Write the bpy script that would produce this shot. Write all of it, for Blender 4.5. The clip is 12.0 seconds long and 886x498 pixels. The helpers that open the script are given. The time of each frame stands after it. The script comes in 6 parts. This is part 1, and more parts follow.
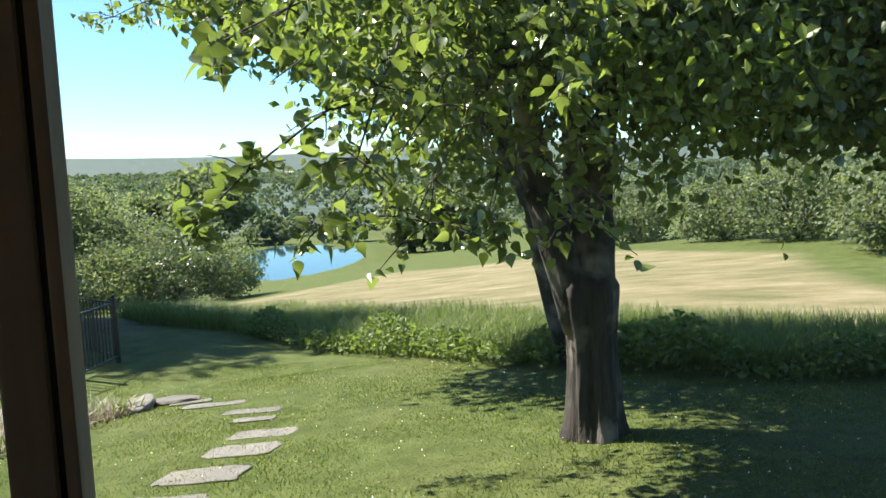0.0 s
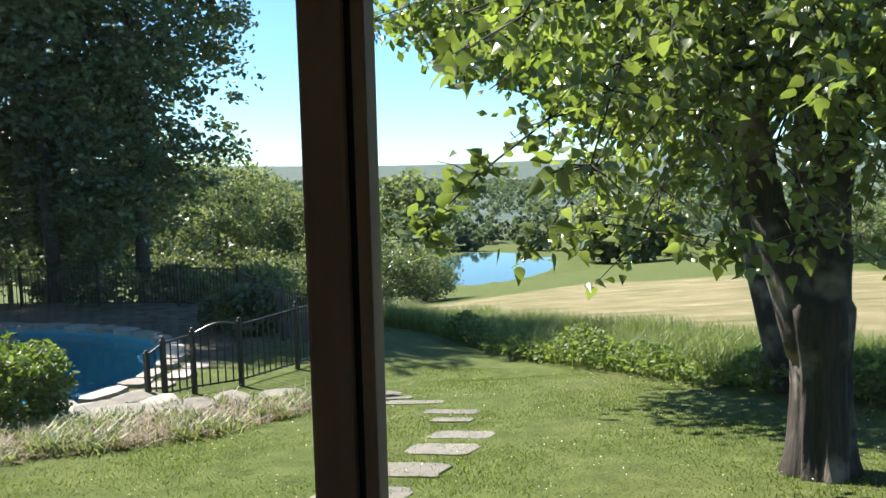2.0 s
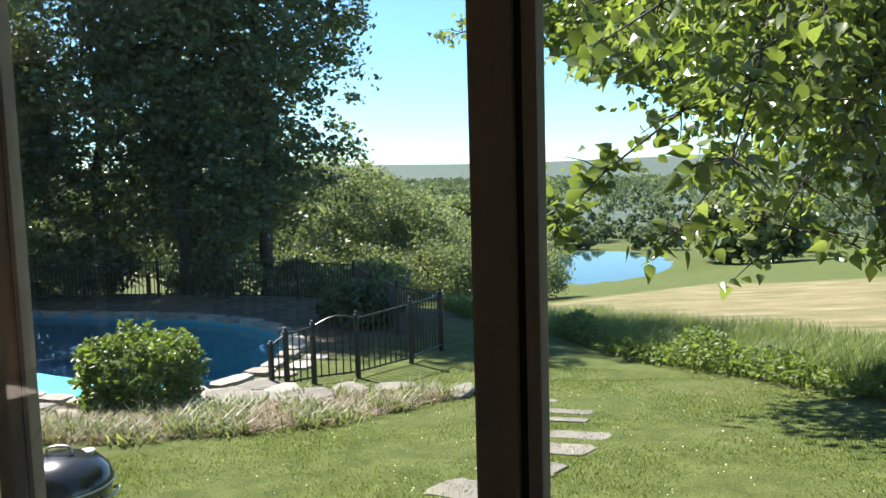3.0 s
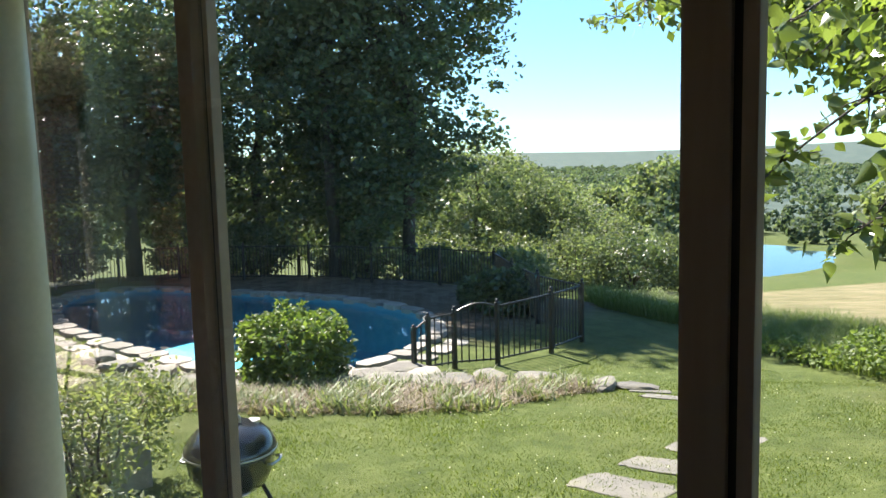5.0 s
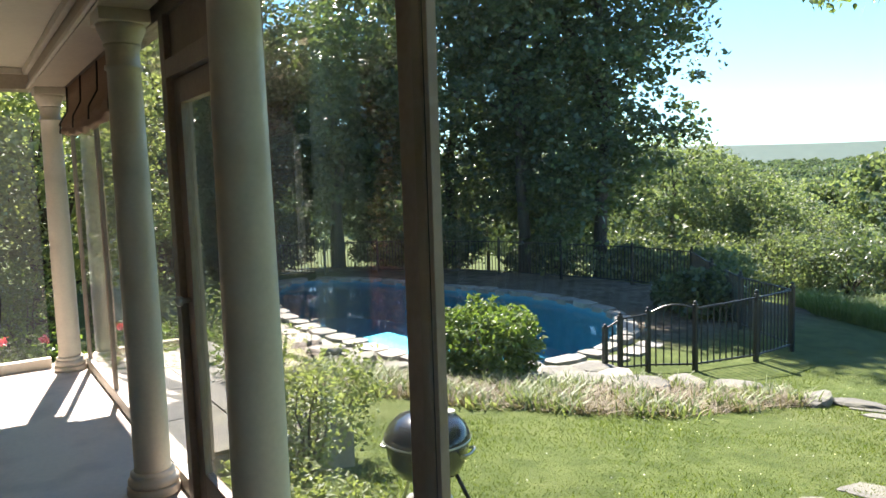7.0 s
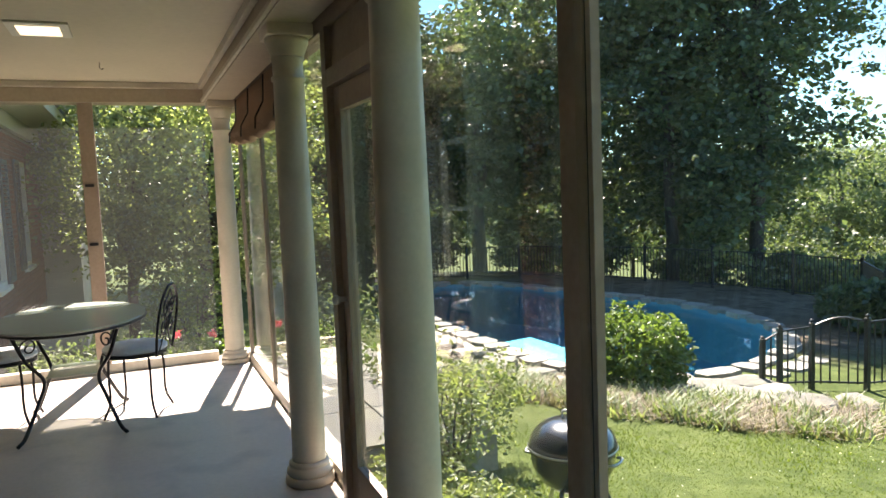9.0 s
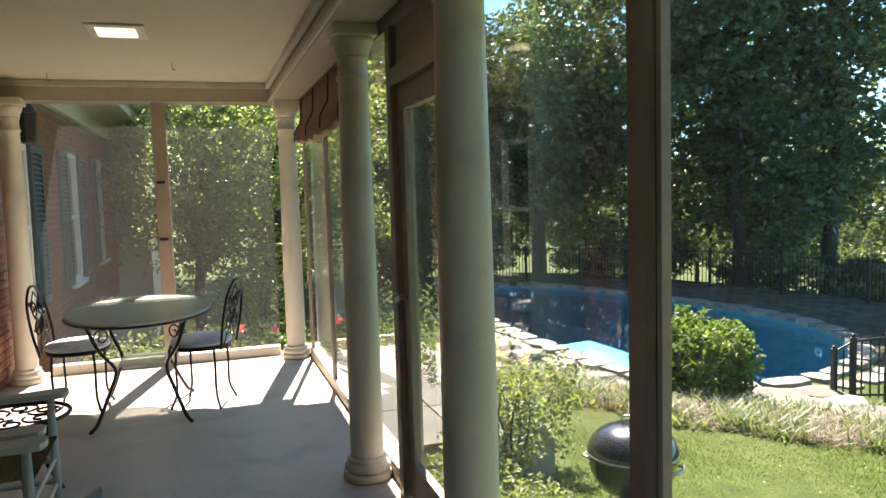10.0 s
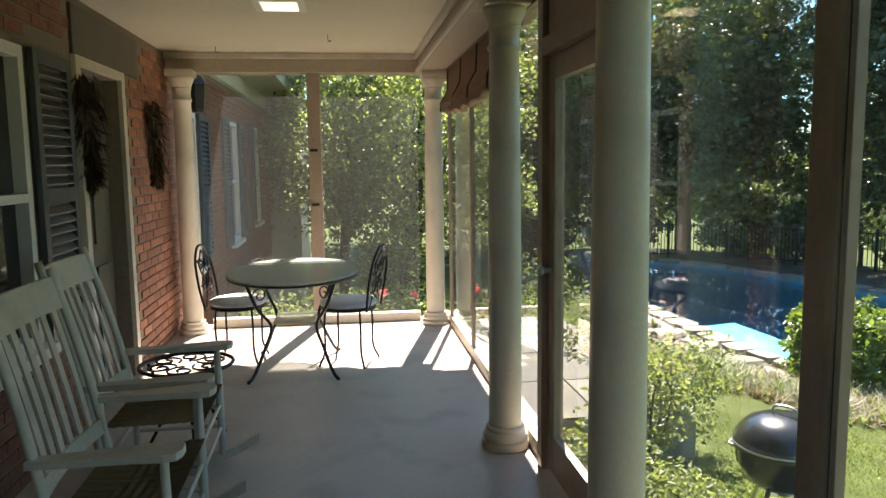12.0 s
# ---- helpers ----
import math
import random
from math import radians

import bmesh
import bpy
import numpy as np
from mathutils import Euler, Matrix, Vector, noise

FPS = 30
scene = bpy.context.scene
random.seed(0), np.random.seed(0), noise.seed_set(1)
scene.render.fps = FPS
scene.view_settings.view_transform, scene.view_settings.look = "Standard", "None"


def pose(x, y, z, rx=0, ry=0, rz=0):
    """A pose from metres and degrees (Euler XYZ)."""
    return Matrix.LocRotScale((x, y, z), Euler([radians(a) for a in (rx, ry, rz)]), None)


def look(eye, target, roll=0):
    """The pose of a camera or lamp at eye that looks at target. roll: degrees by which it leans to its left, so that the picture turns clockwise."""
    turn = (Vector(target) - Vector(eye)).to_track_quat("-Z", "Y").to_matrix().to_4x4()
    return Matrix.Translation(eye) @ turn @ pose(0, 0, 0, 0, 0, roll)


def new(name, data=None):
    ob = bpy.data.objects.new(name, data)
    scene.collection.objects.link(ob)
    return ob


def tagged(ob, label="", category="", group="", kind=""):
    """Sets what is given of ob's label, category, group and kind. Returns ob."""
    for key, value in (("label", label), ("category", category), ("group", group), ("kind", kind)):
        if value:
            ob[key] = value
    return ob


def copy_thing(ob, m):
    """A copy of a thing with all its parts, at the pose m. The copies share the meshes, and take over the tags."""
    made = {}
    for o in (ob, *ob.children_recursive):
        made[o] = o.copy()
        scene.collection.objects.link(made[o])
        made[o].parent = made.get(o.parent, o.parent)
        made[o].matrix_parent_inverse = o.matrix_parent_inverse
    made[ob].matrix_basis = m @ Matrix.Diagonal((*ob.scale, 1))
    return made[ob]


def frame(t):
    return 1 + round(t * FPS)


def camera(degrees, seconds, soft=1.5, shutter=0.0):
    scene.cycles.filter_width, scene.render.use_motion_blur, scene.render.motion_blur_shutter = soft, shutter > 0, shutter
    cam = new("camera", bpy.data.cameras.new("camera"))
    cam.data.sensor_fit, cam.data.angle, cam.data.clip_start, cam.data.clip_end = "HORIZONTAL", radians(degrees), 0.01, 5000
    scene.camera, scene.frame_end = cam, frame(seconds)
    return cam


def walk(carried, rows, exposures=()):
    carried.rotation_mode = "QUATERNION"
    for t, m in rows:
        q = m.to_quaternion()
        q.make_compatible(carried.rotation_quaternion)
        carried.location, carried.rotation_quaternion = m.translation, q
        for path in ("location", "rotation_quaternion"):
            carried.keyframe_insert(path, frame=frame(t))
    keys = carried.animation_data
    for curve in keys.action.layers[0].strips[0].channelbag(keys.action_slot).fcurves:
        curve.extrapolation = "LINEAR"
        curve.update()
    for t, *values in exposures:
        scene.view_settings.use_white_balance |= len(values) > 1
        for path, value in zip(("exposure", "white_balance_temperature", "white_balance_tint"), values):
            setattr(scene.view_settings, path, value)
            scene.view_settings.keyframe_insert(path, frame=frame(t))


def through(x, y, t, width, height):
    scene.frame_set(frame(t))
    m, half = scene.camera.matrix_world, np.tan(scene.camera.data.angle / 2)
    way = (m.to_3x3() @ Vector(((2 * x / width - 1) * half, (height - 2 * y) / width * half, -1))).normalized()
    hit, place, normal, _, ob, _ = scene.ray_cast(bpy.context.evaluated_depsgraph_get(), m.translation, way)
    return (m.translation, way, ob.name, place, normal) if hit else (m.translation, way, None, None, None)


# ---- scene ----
# The camera and its walk
cam = camera(62.2, 12.0)
ROWS = [
    (0.0, -0.181, 0.143, 1.511, 7.13, -6.25, 1.90),
    (0.5, -0.209, 0.155, 1.508, 10.62, -5.86, 1.47),
    (1.0, -0.233, 0.155, 1.511, 13.91, -5.55, 1.46),
    (1.5, -0.263, 0.145, 1.504, 18.00, -5.28, 1.47),
    (2.0, -0.296, 0.136, 1.508, 22.17, -5.15, 1.37),
    (2.5, -0.324, 0.107, 1.508, 26.94, -5.04, 1.44),
    (3.0, -0.350, 0.105, 1.503, 30.75, -5.11, 1.60),
    (5.0, -0.407, 0.057, 1.512, 41.54, -5.76, 1.38),
    (5.5, -0.434, 0.064, 1.503, 45.21, -6.10, 1.74),
    (6.0, -0.438, 0.028, 1.518, 48.79, -6.01, 1.88),
    (6.5, -0.434, 0.033, 1.521, 52.88, -5.86, 1.69),
    (7.0, -0.459, 0.036, 1.521, 56.18, -5.67, 1.80),
    (7.5, -0.465, 0.028, 1.512, 59.23, -5.40, 2.21),
    (9.5, -0.493, 0.004, 1.510, 69.46, -4.76, 1.96),
    (10.0, -0.497, 0.003, 1.506, 71.80, -4.70, 1.67),
    (10.5, -0.499, -0.003, 1.518, 74.37, -4.90, 1.32),
    (11.0, -0.498, -0.010, 1.510, 76.89, -5.04, 0.85),
    (11.5, -0.500, -0.028, 1.509, 79.56, -5.90, 0.55),
    (12.0, -0.513, -0.044, 1.512, 82.46, -6.77, 0.74),
]
walk(cam, [(t, pose(x, y, z, 90 + pitch, roll, yaw)) for t, x, y, z, yaw, pitch, roll in ROWS],
     [(0.0, 1.84, 6600, 21), (3.0, 1.86, 6600, 21), (6.5, 2.2, 6600, 21), (9.5, 2.42, 6950, 21), (12.0, 2.4, 7050, 21)])

# Sky and sun: a clear afternoon, the sun high over the pool side
SUN_AZ, SUN_EL = math.atan2(0.246, -0.97), radians(52)
TO_SUN = Vector((math.cos(SUN_AZ) * math.cos(SUN_EL), math.sin(SUN_AZ) * math.cos(SUN_EL), math.sin(SUN_EL)))
world = bpy.data.worlds.new("sky")
scene.world = world
world.use_nodes = True
wn = world.node_tree
sky = wn.nodes.new("ShaderNodeTexSky")
sky.sky_type, sky.sun_disc = "NISHITA", False
sky.sun_elevation, sky.sun_rotation = SUN_EL, math.pi / 2 - SUN_AZ
sky.air_density, sky.dust_density, sky.ozone_density = 1.0, 0.0, 4.5
haze = wn.nodes.new("ShaderNodeMix")
haze.data_type, haze.blend_type = "RGBA", "MULTIPLY"
haze.inputs[0].default_value, haze.inputs[7].default_value = 1.0, (0.74, 1.03, 1.07, 1)
wn.links.new(sky.outputs[0], haze.inputs[6])
wn.links.new(haze.outputs[2], wn.nodes["Background"].inputs[0])
wn.nodes["Background"].inputs[1].default_value = 0.066
sun = new("sun", bpy.data.lights.new("sun", "SUN"))
sun.data.energy, sun.data.angle, sun.data.color = 5.0, radians(0.53), (1.0, 0.95, 0.86)
sun.matrix_world = look(TO_SUN * 50, (0, 0, 0))


# ---- materials ----
def surf(name, c1, c2, scale=8.0, rough=0.6, bump=0.1, fine=6.0, metal=0.0, spec=0.5, stretch=(1, 1, 1), vary=0.0, stain=None, coat=0.0):
    """Two tones mixed by coarse and fine noise, with fine relief; vary: change from object to object."""
    m = bpy.data.materials.new(name)
    m.use_nodes = True
    nt = m.node_tree
    p = nt.nodes["Principled BSDF"]
    tc = nt.nodes.new("ShaderNodeTexCoord")
    mp = nt.nodes.new("ShaderNodeMapping")
    mp.inputs["Scale"].default_value = stretch
    nt.links.new(tc.outputs["Object"], mp.inputs[0])
    n1 = nt.nodes.new("ShaderNodeTexNoise")
    n1.inputs["Scale"].default_value, n1.inputs["Detail"].default_value, n1.inputs["Roughness"].default_value = scale, 6, 0.65
    n2 = nt.nodes.new("ShaderNodeTexNoise")
    n2.inputs["Scale"].default_value, n2.inputs["Detail"].default_value = scale * fine, 4
    nt.links.new(mp.outputs[0], n1.inputs["Vector"])
    nt.links.new(mp.outputs[0], n2.inputs["Vector"])
    add = nt.nodes.new("ShaderNodeMath")
    add.operation = "MULTIPLY_ADD"
    add.inputs[1].default_value = 0.45
    nt.links.new(n2.outputs["Fac"], add.inputs[0])
    half = nt.nodes.new("ShaderNodeMath")
    half.operation = "MULTIPLY"
    half.inputs[1].default_value = 0.55
    nt.links.new(n1.outputs["Fac"], half.inputs[0])
    nt.links.new(half.outputs[0], add.inputs[2])
    ramp = nt.nodes.new("ShaderNodeValToRGB")
    ramp.color_ramp.elements[0].position, ramp.color_ramp.elements[1].position = 0.36, 0.64
    ramp.color_ramp.elements[0].color, ramp.color_ramp.elements[1].color = (*c1, 1), (*c2, 1)
    nt.links.new(add.outputs[0], ramp.inputs[0])
    out = ramp.outputs[0]
    if stain:
        n3 = nt.nodes.new("ShaderNodeTexNoise")
        n3.inputs["Scale"].default_value, n3.inputs["Detail"].default_value = stain[1], 5
        nt.links.new(tc.outputs["Object"], n3.inputs["Vector"])
        r3 = nt.nodes.new("ShaderNodeValToRGB")
        r3.color_ramp.elements[0].position, r3.color_ramp.elements[1].position = 0.52, 0.7
        nt.links.new(n3.outputs["Fac"], r3.inputs[0])
        mx = nt.nodes.new("ShaderNodeMix")
        mx.data_type = "RGBA"
        nt.links.new(r3.outputs[0], mx.inputs[0])
        nt.links.new(out, mx.inputs[6])
        mx.inputs[7].default_value = (*stain[0], 1)
        out = mx.outputs[2]
    if vary:
        oi = nt.nodes.new("ShaderNodeObjectInfo")
        mr = nt.nodes.new("ShaderNodeMapRange")
        mr.inputs[3].default_value, mr.inputs[4].default_value = 1 - vary, 1 + vary
        nt.links.new(oi.outputs["Random"], mr.inputs[0])
        hs = nt.nodes.new("ShaderNodeHueSaturation")
        nt.links.new(mr.outputs[0], hs.inputs["Value"])
        nt.links.new(out, hs.inputs["Color"])
        out = hs.outputs[0]
    nt.links.new(out, p.inputs["Base Color"])
    p.inputs["Roughness"].default_value, p.inputs["Metallic"].default_value = rough, metal
    p.inputs["Specular IOR Level"].default_value = spec
    p.inputs["Coat Weight"].default_value = coat
    if bump:
        b = nt.nodes.new("ShaderNodeBump")
        b.inputs["Strength"].default_value, b.inputs["Distance"].default_value = bump, 0.02
        nt.links.new(add.outputs[0], b.inputs["Height"])
        nt.links.new(b.outputs[0], p.inputs["Normal"])
    return m


def leafy(name, c1, c2, through=0.35, rough=0.45, spec=0.4, patch=0.0):
    """Foliage: each leaf its own tone between c1 and c2, light passing through it."""
    m = bpy.data.materials.new(name)
    m.use_nodes = True
    nt = m.node_tree
    p = nt.nodes["Principled BSDF"]
    geo = nt.nodes.new("ShaderNodeNewGeometry")
    ramp = nt.nodes.new("ShaderNodeValToRGB")
    ramp.color_ramp.elements[0].color, ramp.color_ramp.elements[1].color = (*c1, 1), (*c2, 1)
    nt.links.new(geo.outputs["Random Per Island"], ramp.inputs[0])
    out = ramp.outputs[0]
    if patch:
        tc = nt.nodes.new("ShaderNodeTexCoord")
        n = nt.nodes.new("ShaderNodeTexNoise")
        n.inputs["Scale"].default_value = patch
        nt.links.new(tc.outputs["Object"], n.inputs["Vector"])
        mr = nt.nodes.new("ShaderNodeMapRange")
        mr.inputs[1].default_value, mr.inputs[2].default_value = 0.3, 0.7
        mr.inputs[3].default_value, mr.inputs[4].default_value = 0.65, 1.45
        nt.links.new(n.outputs["Fac"], mr.inputs[0])
        hs = nt.nodes.new("ShaderNodeHueSaturation")
        nt.links.new(mr.outputs[0], hs.inputs["Value"])
        nt.links.new(out, hs.inputs["Color"])
        out = hs.outputs[0]
    nt.links.new(out, p.inputs["Base Color"])
    p.inputs["Roughness"].default_value, p.inputs["Specular IOR Level"].default_value = rough, spec
    tr = nt.nodes.new("ShaderNodeBsdfTranslucent")
    warm = nt.nodes.new("ShaderNodeMix")
    warm.data_type, warm.blend_type = "RGBA", "MULTIPLY"
    warm.inputs[0].default_value = 1.0
    nt.links.new(out, warm.inputs[6])
    warm.inputs[7].default_value = (2.0, 2.1, 0.95, 1)
    nt.links.new(warm.outputs[2], tr.inputs[0])
    mx = nt.nodes.new("ShaderNodeMixShader")
    mx.inputs[0].default_value = through
    nt.links.new(p.outputs[0], mx.inputs[1])
    nt.links.new(tr.outputs[0], mx.inputs[2])
    nt.links.new(mx.outputs[0], nt.nodes["Material Output"].inputs[0])
    return m


def pane_glass(name, tint=0.97, gloss=0.03, dust=0.01, matte=False, edge=0.9):
    """Window glass: clear with real Fresnel gloss and a trace of dust; matte: a pale green diffuse layer in its place.
    """
    m = bpy.data.materials.new(name)
    m.use_nodes = True
    nt = m.node_tree
    nt.nodes.remove(nt.nodes["Principled BSDF"])
    lw = nt.nodes.new("ShaderNodeLayerWeight")
    lw.inputs[0].default_value = 0.5
    pw = nt.nodes.new("ShaderNodeMath")
    pw.operation = "POWER"
    pw.inputs[1].default_value = 4.0
    nt.links.new(lw.outputs["Facing"], pw.inputs[0])
    fr = nt.nodes.new("ShaderNodeMath")
    fr.operation = "MULTIPLY_ADD"
    fr.inputs[1].default_value, fr.inputs[2].default_value = edge, gloss
    nt.links.new(pw.outputs[0], fr.inputs[0])
    tr = nt.nodes.new("ShaderNodeBsdfTransparent")
    tr.inputs[0].default_value = (tint * 0.98, tint, tint * 0.98, 1)
    gl = nt.nodes.new("ShaderNodeBsdfGlossy")
    gl.inputs["Roughness"].default_value = 0.0
    df = nt.nodes.new("ShaderNodeBsdfDiffuse" if matte else "ShaderNodeBsdfTranslucent")
    df.inputs[0].default_value = (0.62, 0.7, 0.6, 1) if matte else (0.7, 0.7, 0.68, 1)
    m1 = nt.nodes.new("ShaderNodeMixShader")
    m1.inputs[0].default_value = dust
    nt.links.new(tr.outputs[0], m1.inputs[1])
    nt.links.new(df.outputs[0], m1.inputs[2])
    m2 = nt.nodes.new("ShaderNodeMixShader")
    nt.links.new(fr.outputs[0], m2.inputs[0])
    nt.links.new(m1.outputs[0], m2.inputs[1])
    nt.links.new(gl.outputs[0], m2.inputs[2])
    nt.links.new(m2.outputs[0], nt.nodes["Material Output"].inputs[0])
    return m


# taupe tone for the beams, with their shade put into the colour
M_BEAM_SHADED = surf("beam_paint_shaded", (0.36, 0.30, 0.225), (0.44, 0.37, 0.28), 3, 0.45, 0.05, 12)
M_CREAM = surf("cream_paint", (0.50, 0.45, 0.37), (0.60, 0.55, 0.46), 3, 0.45, 0.05, 12, stain=((0.42, 0.37, 0.29), 1.7))
M_COLUMN = surf("column_paint", (0.61, 0.55, 0.445), (0.68, 0.615, 0.50), 4, 0.42, 0.04, 14, stain=((0.46, 0.42, 0.33), 2.2))
M_CEIL = surf("ceiling_paint", (0.50, 0.45, 0.345), (0.56, 0.505, 0.39), 1.2, 0.55, 0.03, 18)
M_BROWN = surf("brown_frame_paint", (0.30, 0.22, 0.18), (0.38, 0.29, 0.24), 5, 0.4, 0.06, 9, stretch=(1, 1, 0.1))
M_FRAME = surf("taupe_frame_paint", (0.28, 0.21, 0.16), (0.36, 0.28, 0.22), 5, 0.45, 0.05, 9)
M_GASKET = surf("black_gasket", (0.012, 0.012, 0.012), (0.02, 0.02, 0.02), 30, 0.7, 0)
M_FLOOR = surf("porch_floor_paint", (0.46, 0.41, 0.355), (0.54, 0.485, 0.42), 1.6, 0.38, 0.05, 20, stain=((0.37, 0.34, 0.305), 3.1))
M_BRICK = surf("red_brick", (0.20, 0.075, 0.042), (0.34, 0.145, 0.085), 9, 0.85, 0.5, 7, vary=0.3)
M_MORTAR = surf("mortar", (0.17, 0.13, 0.10), (0.26, 0.205, 0.16), 30, 0.95, 0.4)
M_SHUTTER = surf("shutter_paint", (0.045, 0.055, 0.06), (0.065, 0.078, 0.085), 6, 0.5, 0.05)
M_SHUTTER2 = surf("blue_grey_shutter_paint", (0.05, 0.07, 0.08), (0.08, 0.105, 0.115), 6, 0.5, 0.05)
M_WHITE = surf("white_paint", (0.58, 0.57, 0.52), (0.68, 0.67, 0.61), 5, 0.5, 0.05, 10)
M_ROCKER = surf("rocker_white_paint", (0.45, 0.425, 0.365), (0.55, 0.52, 0.45), 6, 0.45, 0.08, 10, stain=((0.38, 0.37, 0.32), 5))
M_RUSH = surf("woven_rush", (0.16, 0.12, 0.055), (0.30, 0.24, 0.12), 14, 0.8, 0.6, 6, stretch=(1, 6, 1))
M_IRON = surf("wrought_iron", (0.018, 0.018, 0.02), (0.035, 0.034, 0.035), 20, 0.45, 0.15, 6, metal=0.6)
M_FENCE = surf("black_fence_metal", (0.010, 0.011, 0.012), (0.02, 0.021, 0.022), 8, 0.42, 0.05)
M_CUSHION = surf("pale_cushion", (0.52, 0.52, 0.56), (0.62, 0.62, 0.66), 18, 0.9, 0.3)
# matte pale green layer stands in for bright reflections on the table top
M_TABLEGLASS = pane_glass("table_glass", 0.85, 0.05, 0.4, True, 0.35)
M_GLASS = pane_glass("pane_glass", 0.975, 0.014, 0.0095)
M_GLASS_END = pane_glass("dusty_pane_glass", 0.975, 0.014, 0.0085)
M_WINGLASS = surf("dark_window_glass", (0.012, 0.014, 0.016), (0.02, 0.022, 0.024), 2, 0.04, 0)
M_BARK = surf("grey_bark", (0.014, 0.012, 0.010), (0.055, 0.047, 0.039), 11, 0.95, 1.0, 5, stretch=(1, 1, 0.14), stain=((0.24, 0.215, 0.185), 2.4))
M_BARK2 = surf("dark_bark", (0.03, 0.024, 0.02), (0.09, 0.07, 0.055), 5, 0.95, 0.8, 5, stretch=(1, 1, 0.2))
M_STONE = surf("fieldstone", (0.17, 0.158, 0.138), (0.31, 0.29, 0.25), 5, 0.85, 0.5, 8, vary=0.25, stain=((0.20, 0.19, 0.16), 2.6))
M_FLAG = surf("bluestone_flag", (0.085, 0.082, 0.07), (0.16, 0.152, 0.13), 5, 0.8, 0.3, 8, vary=0.2, stain=((0.16, 0.155, 0.11), 2.0))
M_POOLWALL = surf("pool_plaster", (0.028, 0.21, 0.29), (0.04, 0.26, 0.35), 3, 0.6, 0.05)
M_POOLSTEP = surf("pale_pool_plaster", (0.22, 0.66, 0.76), (0.30, 0.74, 0.82), 3, 0.6, 0.05)
M_KETTLE = surf("black_enamel", (0.015, 0.016, 0.017), (0.022, 0.023, 0.024), 4, 0.22, 0.02, coat=0.6)
M_STEEL = surf("dull_steel", (0.45, 0.45, 0.44), (0.58, 0.58, 0.57), 20, 0.35, 0.05, metal=0.9)
M_BLIND = surf("woven_shade_fabric", (0.20, 0.125, 0.075), (0.30, 0.20, 0.13), 20, 0.85, 0.4, 4, stretch=(1, 1, 8))
M_SIDING = surf("grey_siding", (0.40, 0.39, 0.36), (0.48, 0.47, 0.44), 3, 0.6, 0.05, 9)
M_ROOF = surf("grey_shingle", (0.12, 0.12, 0.125), (0.2, 0.2, 0.21), 12, 0.9, 0.4)
M_DRIED = leafy("dried_swag", (0.035, 0.022, 0.014), (0.09, 0.055, 0.03), 0.1)
M_LAMP = surf("lantern_black", (0.012, 0.012, 0.012), (0.02, 0.02, 0.02), 20, 0.4, 0.05)
# lighter copy of the crown leaf below: sunlight is put into its colour
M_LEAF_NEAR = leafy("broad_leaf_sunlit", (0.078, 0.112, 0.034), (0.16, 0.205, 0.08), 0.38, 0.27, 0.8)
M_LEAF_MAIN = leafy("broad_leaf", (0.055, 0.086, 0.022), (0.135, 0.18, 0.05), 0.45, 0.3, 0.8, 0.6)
M_LEAF_DARK = leafy("maple_leaf_dark", (0.037, 0.059, 0.032), (0.108, 0.14, 0.07), 0.3, 0.38, 0.5, 0.3)
M_LEAF_MID = leafy("mixed_leaf", (0.07, 0.097, 0.055), (0.16, 0.19, 0.115), 0.36, 0.55, 0.2, 0.4)
M_LEAF_GARDEN = leafy("garden_leaf", (0.10, 0.128, 0.065), (0.25, 0.275, 0.155), 0.42, 0.45, 0.4, 0.7)
M_LEAF_OLIVE = leafy("olive_leaf", (0.08, 0.105, 0.05), (0.16, 0.19, 0.10), 0.3, 0.5, 0.3, 0.5)
M_LEAF_SHRUB = leafy("shrub_leaf", (0.07, 0.115, 0.032), (0.15, 0.205, 0.065), 0.35, 0.45, 0.35, 1.2)
M_LEAF_BUSH = leafy("bush_leaf", (0.055, 0.095, 0.024), (0.15, 0.205, 0.06), 0.32, 0.4, 0.45)
# far leaf colour paled and blued: aerial haze is put into it
M_LEAF_FAR_HAZED = leafy("far_wood_hazed", (0.07, 0.10, 0.072), (0.115, 0.145, 0.10), 0.3, 0.7, 0.1, 0.02)
M_GRASS = leafy("tall_grass", (0.07, 0.105, 0.028), (0.15, 0.19, 0.065), 0.35, 0.5, 0.3)
M_LAWN_BLADE = leafy("lawn_blade", (0.055, 0.088, 0.018), (0.135, 0.165, 0.045), 0.42, 0.5, 0.3)
M_VINE = leafy("vine_leaf", (0.07, 0.108, 0.032), (0.15, 0.20, 0.07), 0.38, 0.5, 0.3)
M_STRAW = leafy("dry_stalk", (0.11, 0.088, 0.064), (0.33, 0.285, 0.225), 0.2, 0.8, 0.2)
M_PALE = leafy("pale_leaf", (0.11, 0.14, 0.06), (0.25, 0.28, 0.15), 0.36, 0.5, 0.3)
M_BED_LEAF = leafy("bed_leaf", (0.085, 0.115, 0.05), (0.22, 0.255, 0.14), 0.3, 0.5, 0.3)
M_FLOWER = leafy("white_flower", (0.6, 0.6, 0.55), (0.8, 0.8, 0.75), 0.3)
M_PINK = leafy("pink_flower", (0.5, 0.06, 0.12), (0.7, 0.15, 0.22), 0.3)


# ---- mesh helpers ----
def part(name, bm, material, parent=None, label="", smooth=False):
    me = bpy.data.meshes.new(name)
    if smooth:
        for f in bm.faces:
            f.smooth = True
    bm.to_mesh(me)
    bm.free()
    me.materials.append(material)
    ob = new(name, me)
    if parent is not None:
        ob.parent = parent
    if label:
        ob["label"] = label
    return ob


